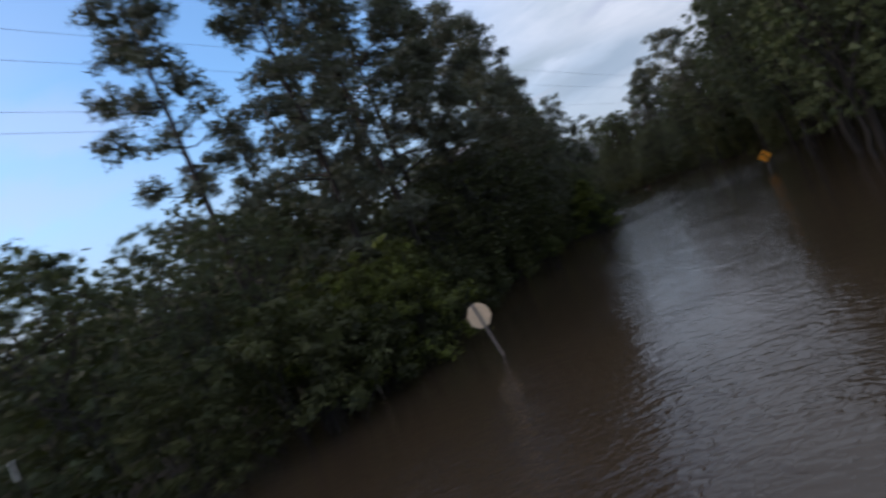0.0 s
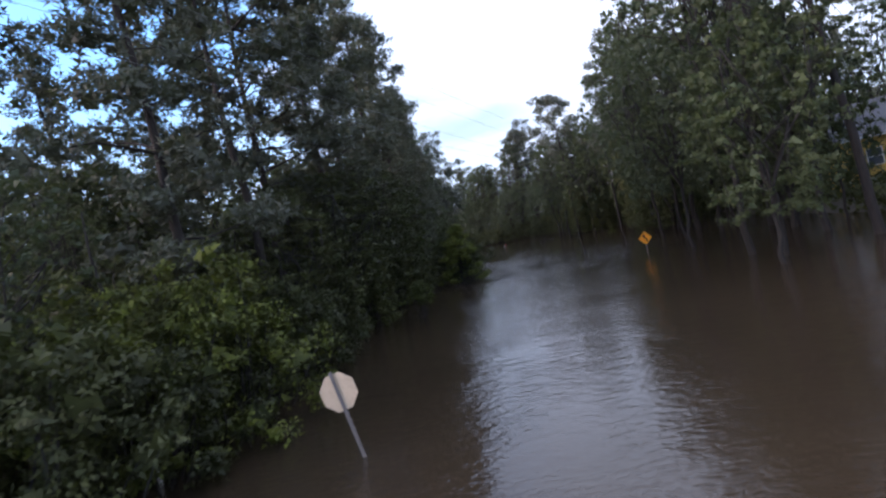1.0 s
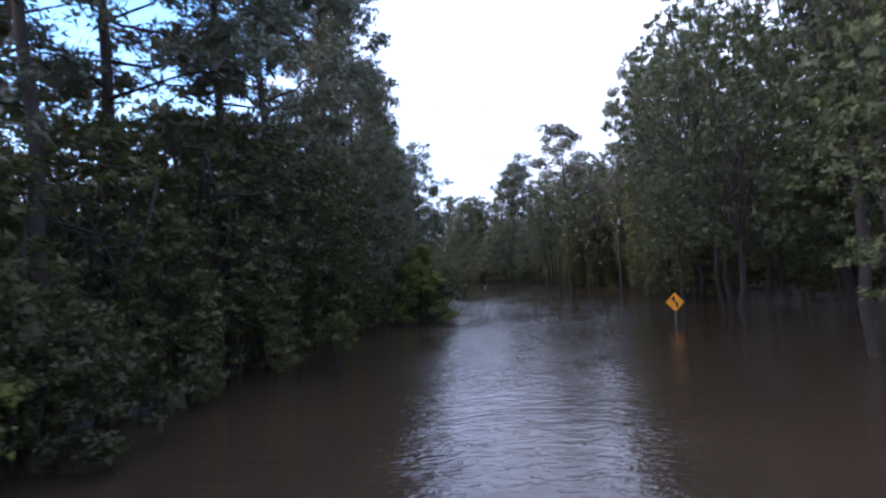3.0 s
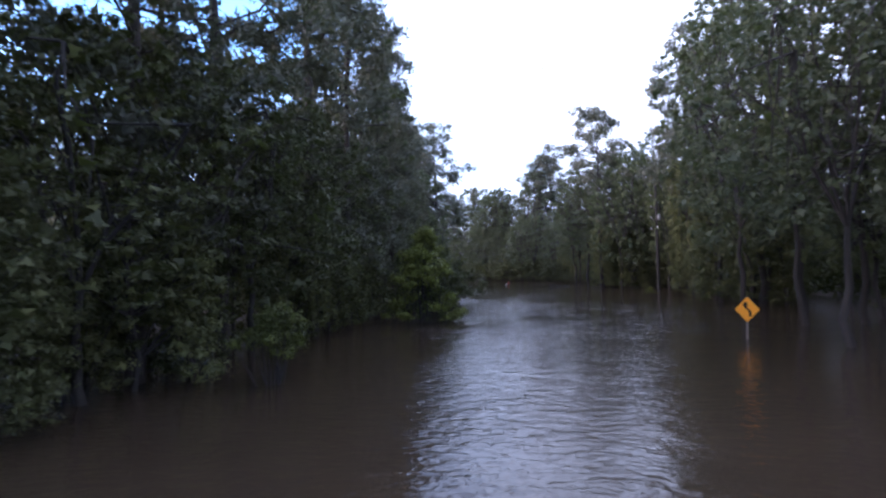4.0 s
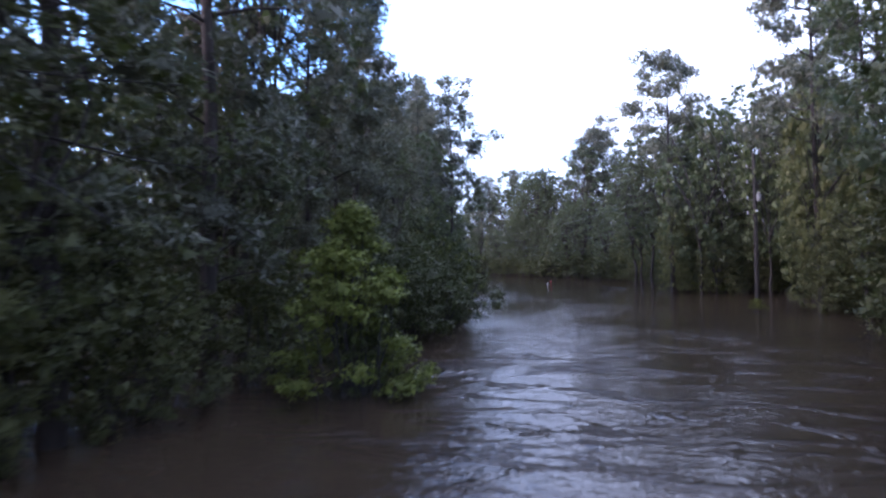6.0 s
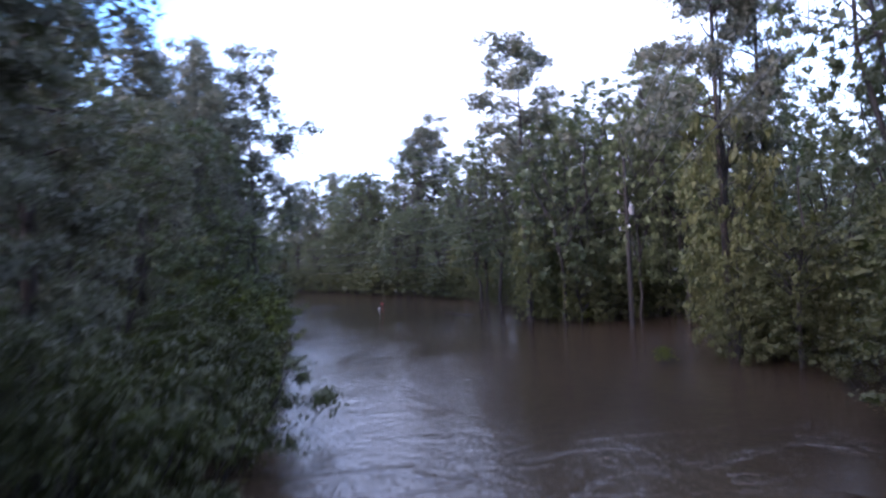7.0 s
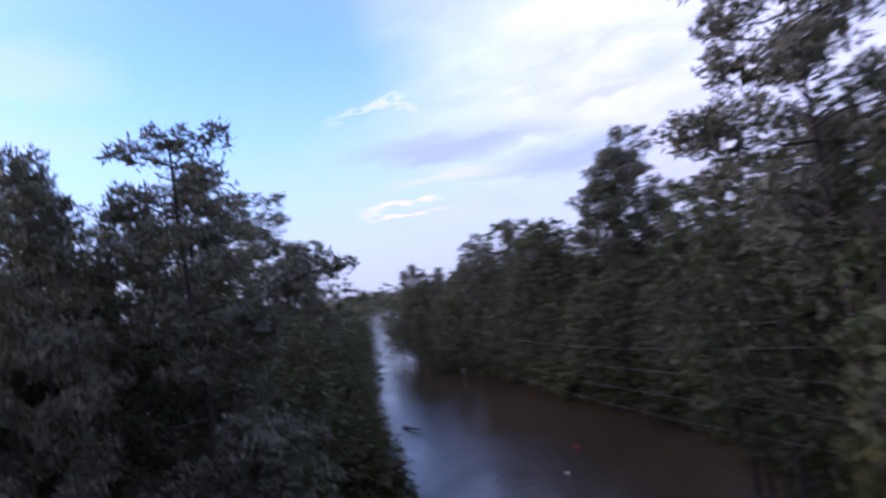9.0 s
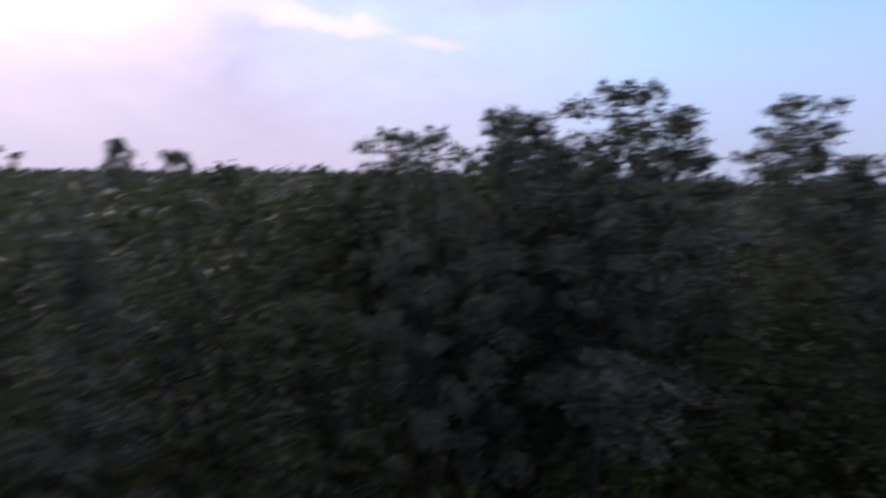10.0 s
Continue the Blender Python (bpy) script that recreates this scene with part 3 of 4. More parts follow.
def sheet(name, size, step, z_of, mat, label, category):
    n = int(2 * size / step) + 1
    g = np.linspace(-size, size, n)
    x, y = np.meshgrid(g, g + 40, indexing="ij")
    verts = np.stack([x, y, z_of(x, y)], -1).reshape(-1, 3)
    i, j = np.meshgrid(np.arange(n - 1), np.arange(n - 1), indexing="ij")
    faces = np.stack([i * n + j, (i + 1) * n + j, (i + 1) * n + j + 1, i * n + j + 1], -1).reshape(-1, 4)
    ob = new(name, raw_mesh(name, verts, faces, mat, True))
    return tagged(ob, label, category, kind="structure")


sheet("water", 2400, 120, lambda x, y: 0 * x, WATER, "brown muddy flood water with ripples and sky reflections", "water")


def bed(x, y):
    lx, rx = np.interp(y, LEFT_Y, LEFT_X), np.interp(y, RIGHT_Y, RIGHT_X)
    out = np.maximum(lx - x, x - rx)
    return -1.4 + 1.75 * np.clip((out - 1) / 9, 0, 1) ** 0.8


sheet("ground", 240, 4, bed, MUD, "dark mud and leaf litter rising out of the flood", "ground")

# ---- trees that stand out, one by one ----
for kind, variant, x, y, height, turn, wide in (
    ("pine", 4, 12.6, 78.5, 21.8, 40, 1.08),
    ("pine", 5, 9.0, 121.0, 26.5, 10, 1.1),
    ("pine", 4, 6.4, 121.5, 24.0, 100, 1.0),
    ("tall", 1, 6.0, 119.0, 21.0, 80, 1.2),
    ("tall", 0, 13.0, 116.0, 19.0, 10, 1.2),
    ("pine", 5, -6.6, 73.3, 20.1, 0, 1.15),
    ("pine", 3, -9.4, 74.4, 17.9, 70, 0.9),
    ("pine", 3, -8.9, 69.7, 19.3, 120, 0.85),
    ("pine", 5, -8.4, 67.3, 18.3, 200, 0.8),
    ("pine", 5, -15.6, 67.0, 18.8, 20, 1.0),
    ("broad", 2, -14.2, 74.6, 17.2, 0, 1.0),
    ("tall", 1, -17.5, 77.5, 17.0, 110, 1.2),
    ("tall", 0, -9.8, 79.5, 15.5, 40, 1.1),
    ("draped", 0, -9.6, 3.0, 8.4, 40, 1.0),
    ("draped", 2, -11.8, 8.0, 10.0, 140, 1.1),
    ("draped", 0, -13.0, 12.5, 10.5, 240, 1.2),
    ("draped", 1, -9.8, -0.8, 7.6, 300, 1.1),
    ("pine", 3, -14.0, 14.0, 18.0, 30, 1.2),
    ("pine", 3, -15.5, 9.5, 16.5, 200, 1.15),
    ("tall", 0, -15.5, 70.5, 17.0, 40, 1.2),
    ("tall", 1, -19.0, 73.0, 17.0, 80, 1.2),
    ("tall", 1, -13.0, 77.0, 16.4, 200, 1.2),
    ("broad", 2, -11.8, 72.4, 15.6, 260, 1.1),
    ("draped", 1, 19.6, 76.6, 6.5, 30, 1.0),
    ("shrub", 2, 18.0, 75.6, 3.2, 90, 1.1),
    ("shrub", 1, 21.4, 77.2, 3.0, 190, 1.2),
    ("draped", 1, -6.8, 9.5, 5.6, 20, 1.0),
    ("draped", 0, -6.7, 14.0, 7.0, 120, 0.9),
    ("draped", 1, -6.5, 18.6, 6.2, 230, 1.0),
    ("draped", 0, -6.4, 28.4, 7.0, 330, 0.9),
    ("draped", 1, -6.0, 32.2, 6.0, 10, 1.0),
    ("broad", 0, -15.4, 8.0, 10.8, 20, 1.1),
    ("broad", 2, -19.0, 12.5, 12.0, 80, 1.1),
    ("broad", 0, -22.5, 15.5, 12.5, 140, 1.1),
    ("broad", 3, -13.2, 8.8, 10.0, 200, 1.1),
    ("broad", 2, -16.5, 17.0, 12.8, 260, 1.1),
    ("broad", 3, -18.5, 7.0, 10.5, 320, 1.1),
    ("tall", 1, 11.9, 86.6, 16.8, 20, 1.1),
    ("tall", 0, 13.9, 85.2, 16.8, 90, 1.0),
    ("tall", 1, 10.6, 90.4, 16.2, 150, 1.1),
    ("tall", 0, 17.2, 87.6, 19.2, 210, 1.1),
    ("pine", 5, -12.9, 74.8, 18.4, 60, 1.0),
    ("pine", 3, -12.4, 72.4, 19.6, 150, 1.2),
    ("tall", 0, -16.4, 98.4, 18.4, 80, 1.0),
    ("tall", 1, -18.5, 64.5, 16.6, 110, 1.2),
    ("tall", 0, -20.5, 67.5, 16.6, 10, 1.2),
    ("broad", 2, -15.0, 63.0, 14.5, 210, 1.1),
    ("pine", 5, -16.3, 91.8, 21.9, 30, 1.3),
    ("tall", 1, -12.0, 88.0, 13.0, 210, 1.2),
    ("pine", 5, 18.3, 60.6, 25.0, 15, 0.82),
    ("tall", 0, 22.5, 55.5, 12.0, 140, 1.3),
    ("pine", 2, 26.0, 58.0, 21.0, 60, 1.0),
    ("tall", 0, 23.0, 77.0, 20.4, 75, 1.1),
    ("broad", 1, 17.4, 78.6, 16.6, 0, 0.68),
    ("broad", 1, 14.8, 75.6, 15.4, 0, 0.88),
    ("tall", 0, 20.0, 82.5, 19.5, 0, 1.0),
    ("tall", 1, 15.4, 87.0, 18.0, 60, 1.1),
    ("broad", 1, -6.0, 62.3, 8.5, 60, 0.9),
    ("broad", 1, 22.0, 72.2, 14.6, 60, 0.85),
    ("broad", 2, 22.5, 73.0, 16.5, 0, 0.9),
    ("tall", 1, 26.0, 71.0, 16.5, 10, 1.0),
    ("tall", 1, 24.5, 66.5, 15.0, 100, 0.9),
    ("draped", 0, 21.0, 61.0, 8.5, 30, 1.1),
    ("draped", 1, 19.8, 62.4, 4.6, 130, 1.1),
    ("pine", 3, -6.4, 36.0, 24.5, 90, 1.1),
    ("pine", 1, -6.4, 31.0, 25.0, 20, 1.25),
    ("pine", 1, -7.2, 24.5, 23.5, 160, 1.3),
    ("pine", 3, -8.8, 42.0, 23.5, 260, 1.1),
    ("pine", 1, -6.4, 48.5, 21.5, 30, 1.1),
    ("pine", 3, -7.0, 56.0, 15.0, 130, 1.1),
    ("pine", 0, -8.4, 12.0, 23.0, 100, 1.2),
    ("pine", 5, -9.6, 16.0, 24.0, 220, 1.25),
    ("pine", 1, -7.2, 19.5, 23.0, 20, 1.3),
    ("pine", 3, -8.9, 6.5, 22.0, 310, 1.25),
    ("pine", 0, -11.7, 0.3, 21.5, 45, 1.15),
    ("broad", 3, -11.5, -8.5, 8.6, 10, 1.1),
    ("broad", 1, -15.5, -6.0, 9.8, 70, 1.1),
    ("draped", 0, 18.6, 47.0, 12.0, 0, 1.15),
    ("draped", 1, 20.8, 51.8, 8.5, 90, 1.1),
    ("draped", 2, 16.6, 86.0, 13.0, 20, 1.0),
    ("draped", 1, 15.6, 75.3, 6.0, 200, 0.8),
    ("draped", 1, 13.9, 78.5, 6.5, 130, 0.7),
    ("broad", 1, 19.0, 34.0, 15.0, 0, 1.15),
    ("broad", 1, 20.0, 26.0, 14.5, 120, 1.15),
    ("tall", 0, 18.8, 40.5, 24.0, 60, 1.05),
    ("tall", 1, 18.5, 45.5, 22.0, 200, 1.1),
    ("tall", 0, 17.2, 49.2, 22.0, 10, 0.85),
    ("pine", 2, 12.6, -0.4, 25.0, 30, 0.85),
    ("broad", 2, 13.5, 83.5, 15.0, 130, 0.85),
    ("broad", 0, 11.2, 90.0, 13.5, 30, 0.9),
    ("tall", 1, 17.5, 90.0, 18.0, 30, 1.0),
    ("draped", 2, 14.4, 80.2, 12.5, 300, 0.9),
    ("draped", 2, 12.4, 77.6, 12.0, 100, 0.6),
    ("draped", 0, 19.2, 57.2, 9.5, 200, 0.85),
    ("tall", 0, -20.5, 97.0, 19.0, 20, 0.95),
    ("pine", 3, -16.0, 95.5, 18.6, 140, 1.1),
    ("pine", 1, -12.0, 80.0, 20.0, 240, 1.3),
    ("tall", 1, 20.5, 30.0, 22.0, 250, 1.1),
    ("pine", 1, 23.0, 33.0, 24.0, 0, 1.2),
    ("pine", 2, 19.6, 15.4, 24.0, 220, 1.1),
    ("tall", 1, 19.8, 20.5, 20.0, 20, 1.1),
    ("tall", 0, 29.0, 46.0, 19.0, 20, 1.2),
    ("tall", 1, 40.0, 47.0, 18.0, 120, 1.2),
    ("tall", 1, 27.5, 17.5, 19.0, 70, 1.1),
    ("shrub", 4, -1.9, 36.2, 5.0, 30, 1.1),
    ("shrub", 0, -1.7, 36.6, 1.9, 130, 0.9),
    ("shrub", 2, -3.9, 44.5, 4.6, 130, 0.9),
    ("shrub", 3, 14.5, 60.0, 0.6, 30, 0.8),
    ("draped", 1, 23.4, 66.5, 9.0, 45, 1.1),
    ("draped", 0, 24.6, 70.0, 10.0, 95, 1.0),
    ("draped", 1, 24.8, 62.5, 9.5, 145, 1.2),
    ("draped", 2, 18.4, 60.6, 19.0, 20, 0.55),
    ("broad", 1, 23.2, 24.8, 12.5, 0, 0.8),
    ("draped", 1, 17.9, 59.6, 6.0, 80, 0.8),
    ("broad", 4, -7.8, 12.8, 8.0, 15, 1.4),
    ("broad", 4, -6.8, 17.0, 9.0, 95, 1.35),
    ("broad", 4, -6.4, 21.2, 9.5, 190, 1.3),
    ("broad", 4, -6.6, 25.4, 10.5, 250, 1.2),
    ("broad", 4, -6.2, 29.8, 10.0, 330, 1.1),
    ("tall", 1, -7.8, 40.5, 20.0, 60, 1.05),
    ("shrub", 2, -6.4, 33.4, 3.6, 100, 1.1),
    ("shrub", 1, -5.9, 37.6, 3.0, 20, 1.1),
    ("shrub", 2, -6.8, 29.2, 3.4, 220, 1.1),
    ("shrub", 2, -8.0, 17.6, 3.2, 40, 1.0),
    ("shrub", 1, -7.8, 21.4, 2.8, 150, 1.1),
    ("shrub", 0, -6.4, 2.2, 4.6, 60, 1.05),
    ("shrub", 0, -7.6, -1.2, 4.2, 220, 1.0),
    ("pine", 2, 20.4, 60.4, 24.0, 130, 0.9),
    ("pine", 5, 25.8, 82.6, 22.6, 60, 1.1),
    ("broad", 1, 24.6, 76.6, 18.0, 200, 0.8),
    ("broad", 1, 19.4, 73.4, 15.2, 20, 0.66),
    ("broad", 1, 14.0, 12.6, 10.6, 30, 1.05),
    ("tall", 1, 15.0, 14.8, 20.5, 140, 1.0),
    ("tall", 0, 14.4, 17.4, 21.0, 70, 0.9),
    ("broad", 2, 14.2, 26.4, 14.5, 10, 0.95),
    ("broad", 2, 15.6, 33.0, 16.5, 100, 0.9),
    ("broad", 0, 15.6, 40.5, 17.5, 190, 0.85),
    ("broad", 2, 20.3, 49.0, 18.0, 250, 0.8),
    ("pine", 4, -46.5, 49.2, 19.3, 20, 0.6),
    ("pine", 4, -47.4, 53.9, 18.4, 120, 0.6),
    ("tall", 1, -9.6, 141.8, 20.6, 20, 1.0),
    ("pine", 5, -12.8, 142.4, 20.2, 60, 0.9),
    ("tall", 0, -5.5, 139.5, 20.4, 140, 0.9),
    ("pine", 3, -8.0, 140.5, 21.2, 10, 1.0),
    ("tall", 1, -15.2, 146.0, 19.0, 100, 1.0),
):
    plant(kind, variant, x, y, height, turn, wide=wide)
# a low bush held just clear of the water on its stems
plant("shrub", 3, -3.2, 19.6, 1.2, 0, z=0.55, wide=0.85)

# ---- the woods along both banks ----
rng = np.random.default_rng(7)


def in_drive(x, y, gap=2.6):
    """Whether a place lies on the drive that leads to the house."""
    ax, ay, bx, by = 17.0, 8.0, 34.0, 37.0
    s = np.clip(((x - ax) * (bx - ax) + (y - ay) * (by - ay)) / ((bx - ax) ** 2 + (by - ay) ** 2), 0, 1)
    return np.hypot(x - ax - s * (bx - ax), y - ay - s * (by - ay)) < gap


y = -8.0
while y < 112:
    lx = left_bank(y)
    bushy = y < 11 or y > 46
    if not bushy:
        y += 1.8
        if rng.uniform() < 0.5 or y < 30:
            continue
    plant("shrub", int(rng.integers(0 if bushy else 1, 3)), lx - rng.uniform(0.3, 1.3) - (0 if bushy else 2.2), y, rng.uniform(2.4, 4.4) * (1 if bushy else 0.7), rng.uniform(0, 360), wide=rng.uniform(0.85, 1.15), back=y > 62)
    y += rng.uniform(2.2, 3.4) * (1.15 if bushy else 1.7)
y = -5.0
while y < 112:
    lx = left_bank(y)
    kind, variant, height = (("draped", int(rng.integers(0, 3)), rng.uniform(7.5, 12)), ("broad", (0, 2, 3)[int(rng.integers(0, 3))], rng.uniform(8, 12.5)))[int(rng.integers(0, 2))]
    if y <= 1:
        height = min(height, 8.7)
    if 1 < y <= 11:
        kind, variant, height = ("draped", 1, rng.uniform(6.0, 8.5))
    if 11 < y < 53:
        # pines and low crowns that lean out over the dark water
        kind, variant, height = ("broad", 4 if y < 30 else 2, rng.uniform(8.5, 11)) if rng.uniform() < 0.5 else ("pine", 3, rng.uniform(13, 18))
    plant(kind, variant, lx - rng.uniform(2.2, 4.0), y, height, rng.uniform(0, 360), wide=rng.uniform(0.85, 1.1))
    y += rng.uniform(3.2, 4.6)
y = -12.0
while y < 120:
    lx = left_bank(y)
    kind = ("broad", "tall", "broad")[int(rng.integers(0, 3))]
    top = rng.uniform(11.5, 13.5) if y > 82 else rng.uniform(15.0, 17.2) if y > 56 else rng.uniform(10, 13.5) if y > 20 else rng.uniform(7.5, 9.5)
    plant(kind, (0, 2 if kind == "broad" else 1)[int(rng.integers(0, 2))], lx - rng.uniform(6.5, 11.0), y, top, rng.uniform(0, 360), wide=rng.uniform(0.9, 1.15), back=True)
    y += rng.uniform(4.5, 6.5) if y < 56 else rng.uniform(3.2, 4.6)
y = 10.0
while y < 106:
    rx = right_bank(y)
    if y > 44 and not 67 < y < 76:
        plant("shrub", int(rng.integers(0, 3)), rx + rng.uniform(0.8, 1.8), y, rng.uniform(1.6, 3.0), rng.uniform(0, 360), wide=rng.uniform(0.9, 1.2), back=y > 85)
    x = rx + rng.uniform(3.0, 5.5)
    if not in_drive(x, y + 1.5, 3.6) and not 67 < y < 78:
        plant(("broad", "draped")[int(y > 60 and rng.uniform() < 0.5)], int(rng.integers(0, 3)), x, y + 1.5, rng.uniform(9, 13) * (0.8 if 50 < y < 69 else 1), rng.uniform(0, 360), wide=rng.uniform(0.85, 1.1), back=y > 78)
    y += rng.uniform(4.0, 5.5)
y = 2.0
while y < 108:
    rx = right_bank(y)
    x = rx + rng.uniform(8.0, 12.0)
    if not in_drive(x, y, 4.2):
        plant(("broad", "tall")[int(rng.integers(0, 2))], 0, x, y, rng.uniform(13, 18) * (0.7 if 46 < y < 72 else 1 if y > 55 else 0.85), rng.uniform(0, 360), wide=rng.uniform(0.9, 1.15), back=True)
    y += rng.uniform(5.0, 7.0) if y > 55 else rng.uniform(7.5, 9.5)
# the left bank beyond the drowned bend
y = 113.0
while y < 172:
    lx = left_bank(y)
    plant("broad", (0, 2, 3)[int(rng.integers(0, 3))], lx - rng.uniform(1.6, 3.0), y, rng.uniform(7.5, 10.5), rng.uniform(0, 360), wide=rng.uniform(0.9, 1.1), back=True)
    plant("broad", (0, 2, 3)[int(rng.integers(0, 3))], right_bank(y + 3) + rng.uniform(1.8, 3.2), y + 3, rng.uniform(8.5, 12), rng.uniform(0, 360), wide=rng.uniform(0.9, 1.1), back=True)
    y += rng.uniform(3.6, 4.8)
# round the bend
for i in range(16):
    y = 107 + 2.9 * i
    plant("shrub", 1 + i % 2, right_bank(y) + rng.uniform(0.4, 1.4), y, rng.uniform(2.5, 4.0), rng.uniform(0, 360), wide=1.2, back=True)
for i in range(10):
    x, y = 14 - 3.2 * i, 121 + 1.2 * i
    plant("tall", i % 2, max(x, right_bank(y) + 5), y, rng.uniform(16, 19), rng.uniform(0, 360), wide=1.2, back=True)
for i in range(15):
    s = i / 14
    x, y = -4 - 40 * s + rng.normal(), 117 + 52 * s + 8 * math.sin(3 * s) + rng.normal()
    x = max(x, right_bank(y) + 2.5)
    plant(("tall", "broad", "pine")[i % 3], (0, 0, 3)[i % 3], x + 2, y + 2, rng.uniform(13, 19), rng.uniform(0, 360), back=True)
for i in range(7):
    y = 110 + 3.6 * i
    plant("broad", (0, 2, 3)[i % 3], right_bank(y) + 3 + rng.normal() * 0.5, y, rng.uniform(8, 12), rng.uniform(0, 360), back=True)


# ---- woods further off, past counting ----
def woods(name, inner, outer, spacing, quads, leaf, seed, label):
    g = np.random.default_rng(seed)
    n = int(math.pi * (outer ** 2 - inner ** 2) / spacing ** 2)
    r = np.sqrt(g.uniform(inner ** 2, outer ** 2, n))
    a = g.uniform(0, 2 * math.pi, n)
    x, y = 3 + r * np.cos(a), 45 + r * np.sin(a)
    lx, rx = np.interp(y, LEFT_Y, LEFT_X), np.interp(y, RIGHT_Y, RIGHT_X)
    keep = ((x < lx - 11) | (x > rx + 12)) & (y > -70) & ~in_drive(x, y, 4.5) & (np.hypot(x - 37.2, y - 38.5) > 9.5)
    if inner > 60:
        keep = ((x < lx - 3.0) | (x > rx + 2.6)) & ((y > 0) | (x < -20))
    x, y = x[keep], y[keep]
    n = len(x)
    high = g.uniform(11.5, 16.0, n) + 2.6 * (g.uniform(0, 1, n) > 0.86)
    high *= np.where((x > 10) & (y < 76), 0.78, 1.0)
    high *= np.where((x < -10) & (y < 13), 0.6, 1.0)
    wide = g.uniform(2.4, 4.0, n) * (spacing / 6) ** 0.35
    which = np.repeat(np.arange(n), quads)
    m = len(which)
    u, t = g.uniform(0, 1, m) ** 0.6, g.uniform(0, 2 * math.pi, m)
    lump = 1 + 0.35 * np.sin(3 * t + 1.7 * which + 9 * u) + 0.2 * np.sin(7 * u + which)
    rr = wide[which] * np.sin(math.pi * (0.10 + 0.84 * u)) ** 0.6 * lump * g.uniform(0.6, 1.0, m)
    at = np.stack([x[which] + rr * np.cos(t), y[which] + rr * np.sin(t), high[which] * (0.12 + 0.86 * u) + g.normal(size=m) * 0.25], -1)
    way = unit(np.stack([np.cos(t), np.sin(t), 0 * t], -1) * 0.6 + g.normal(size=(m, 3)) * 0.7)
    low_x, low_y = g.uniform(-1, 1, (2, m // 3)) * spacing * (0.6 if inner < 60 else 0.22)
    pick = g.integers(0, n, m // 3)
    floor = np.stack([x[pick] + low_x, y[pick] + low_y, 4.2 * g.uniform(0, 1, m // 3) ** 1.2], -1)
    at = np.concatenate([at, floor])
    way = np.concatenate([way, unit(g.normal(size=(m // 3, 3)))])
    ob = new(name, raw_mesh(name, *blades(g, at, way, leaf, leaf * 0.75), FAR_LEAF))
    return tagged(ob, label, "woods", kind="stuff")


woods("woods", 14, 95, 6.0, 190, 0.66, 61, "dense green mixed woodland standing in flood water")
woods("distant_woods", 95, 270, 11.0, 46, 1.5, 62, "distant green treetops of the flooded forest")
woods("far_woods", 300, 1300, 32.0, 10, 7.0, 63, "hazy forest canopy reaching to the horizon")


def undergrowth(name, label, seed):
    """Dense low growth between the trunks, set back from both banks."""
    g = np.random.default_rng(seed)
    n = 82000
    y = g.uniform(-20, 168, n)
    depth = g.uniform(0, 1, n) ** 0.8 * 14
    left = g.uniform(0, 1, n) < 0.45
    x = np.where(left, np.interp(y, LEFT_Y, LEFT_X) - np.where(y > 80, 2.4, 4.2) - depth, np.interp(y, RIGHT_Y, RIGHT_X) + np.where(y > 76, 2.2, np.where(y > 56, 5, 6.5)) + depth)
    heave = 3.2 + 1.6 * np.sin(0.7 * y + 0.9 * x) + 1.2 * np.sin(1.9 * y - 1.1 * x)
    heave = heave * np.where((x < 0) & (y > -6) & (y < 50), 1.9, 1.0)
    heave = np.where(in_drive(x, y), 1.6, heave.clip(1.8, None))
    at = np.stack([x, y, heave * g.uniform(0, 1, n) ** 0.8], -1)
    # these leaves take the shade-darkened colour
    ob = new(name, raw_mesh(name, *blades(g, at, unit(g.normal(size=(n, 3)) + [0, 0, -0.2]), 0.5, 0.34), LEAF_SHADE))
    return tagged(ob, label, "undergrowth", kind="stuff")


undergrowth("undergrowth", "dark tangled undergrowth between the flooded trunks", 66)


# ---- road signs ----
def box(bm, sx, sy, sz, at=(0, 0, 0), bevel=0.0):
    made = bmesh.ops.create_cube(bm, size=1.0, matrix=Matrix.Translation(at) @ Matrix.Diagonal((sx, sy, sz, 1)))
    if bevel:
        edges = list({e for v in made["verts"] for e in v.link_edges})
        bmesh.ops.bevel(bm, geom=edges, offset=bevel, segments=2, affect="EDGES")
    return bm


def rod(bm, r, a, b, sides=10):
    a, b = Vector(a), Vector(b)
    m = Matrix.Translation((a + b) / 2) @ (b - a).to_track_quat("Z", "Y").to_matrix().to_4x4()
    bmesh.ops.create_cone(bm, cap_ends=True, segments=sides, radius1=r, radius2=r, depth=(b - a).length, matrix=m)
    return bm


def plate(corners, thick):
    """A flat plate in the xz plane from its outline, its front to -y."""
    bm = bmesh.new()
    face = bm.faces.new([bm.verts.new((x, 0, z)) for x, z in corners])
    out = bmesh.ops.extrude_face_region(bm, geom=[face])
    bmesh.ops.translate(bm, vec=(0, thick, 0), verts=[v for v in out["geom"] if isinstance(v, bmesh.types.BMVert)])
    bmesh.ops.recalc_face_normals(bm, faces=bm.faces)
    return bm


def channel_post(length, foot):
    """A U-channel post with a flange on each side."""
    bm = bmesh.new()
    mid = foot + length / 2
    box(bm, 0.034, 0.005, length, (0, 0.018, mid))
    for s in (-1, 1):
        box(bm, 0.005, 0.034, length, (s * 0.018, 0.0, mid))
        box(bm, 0.022, 0.005, length, (s * 0.031, -0.018, mid))
    return bm


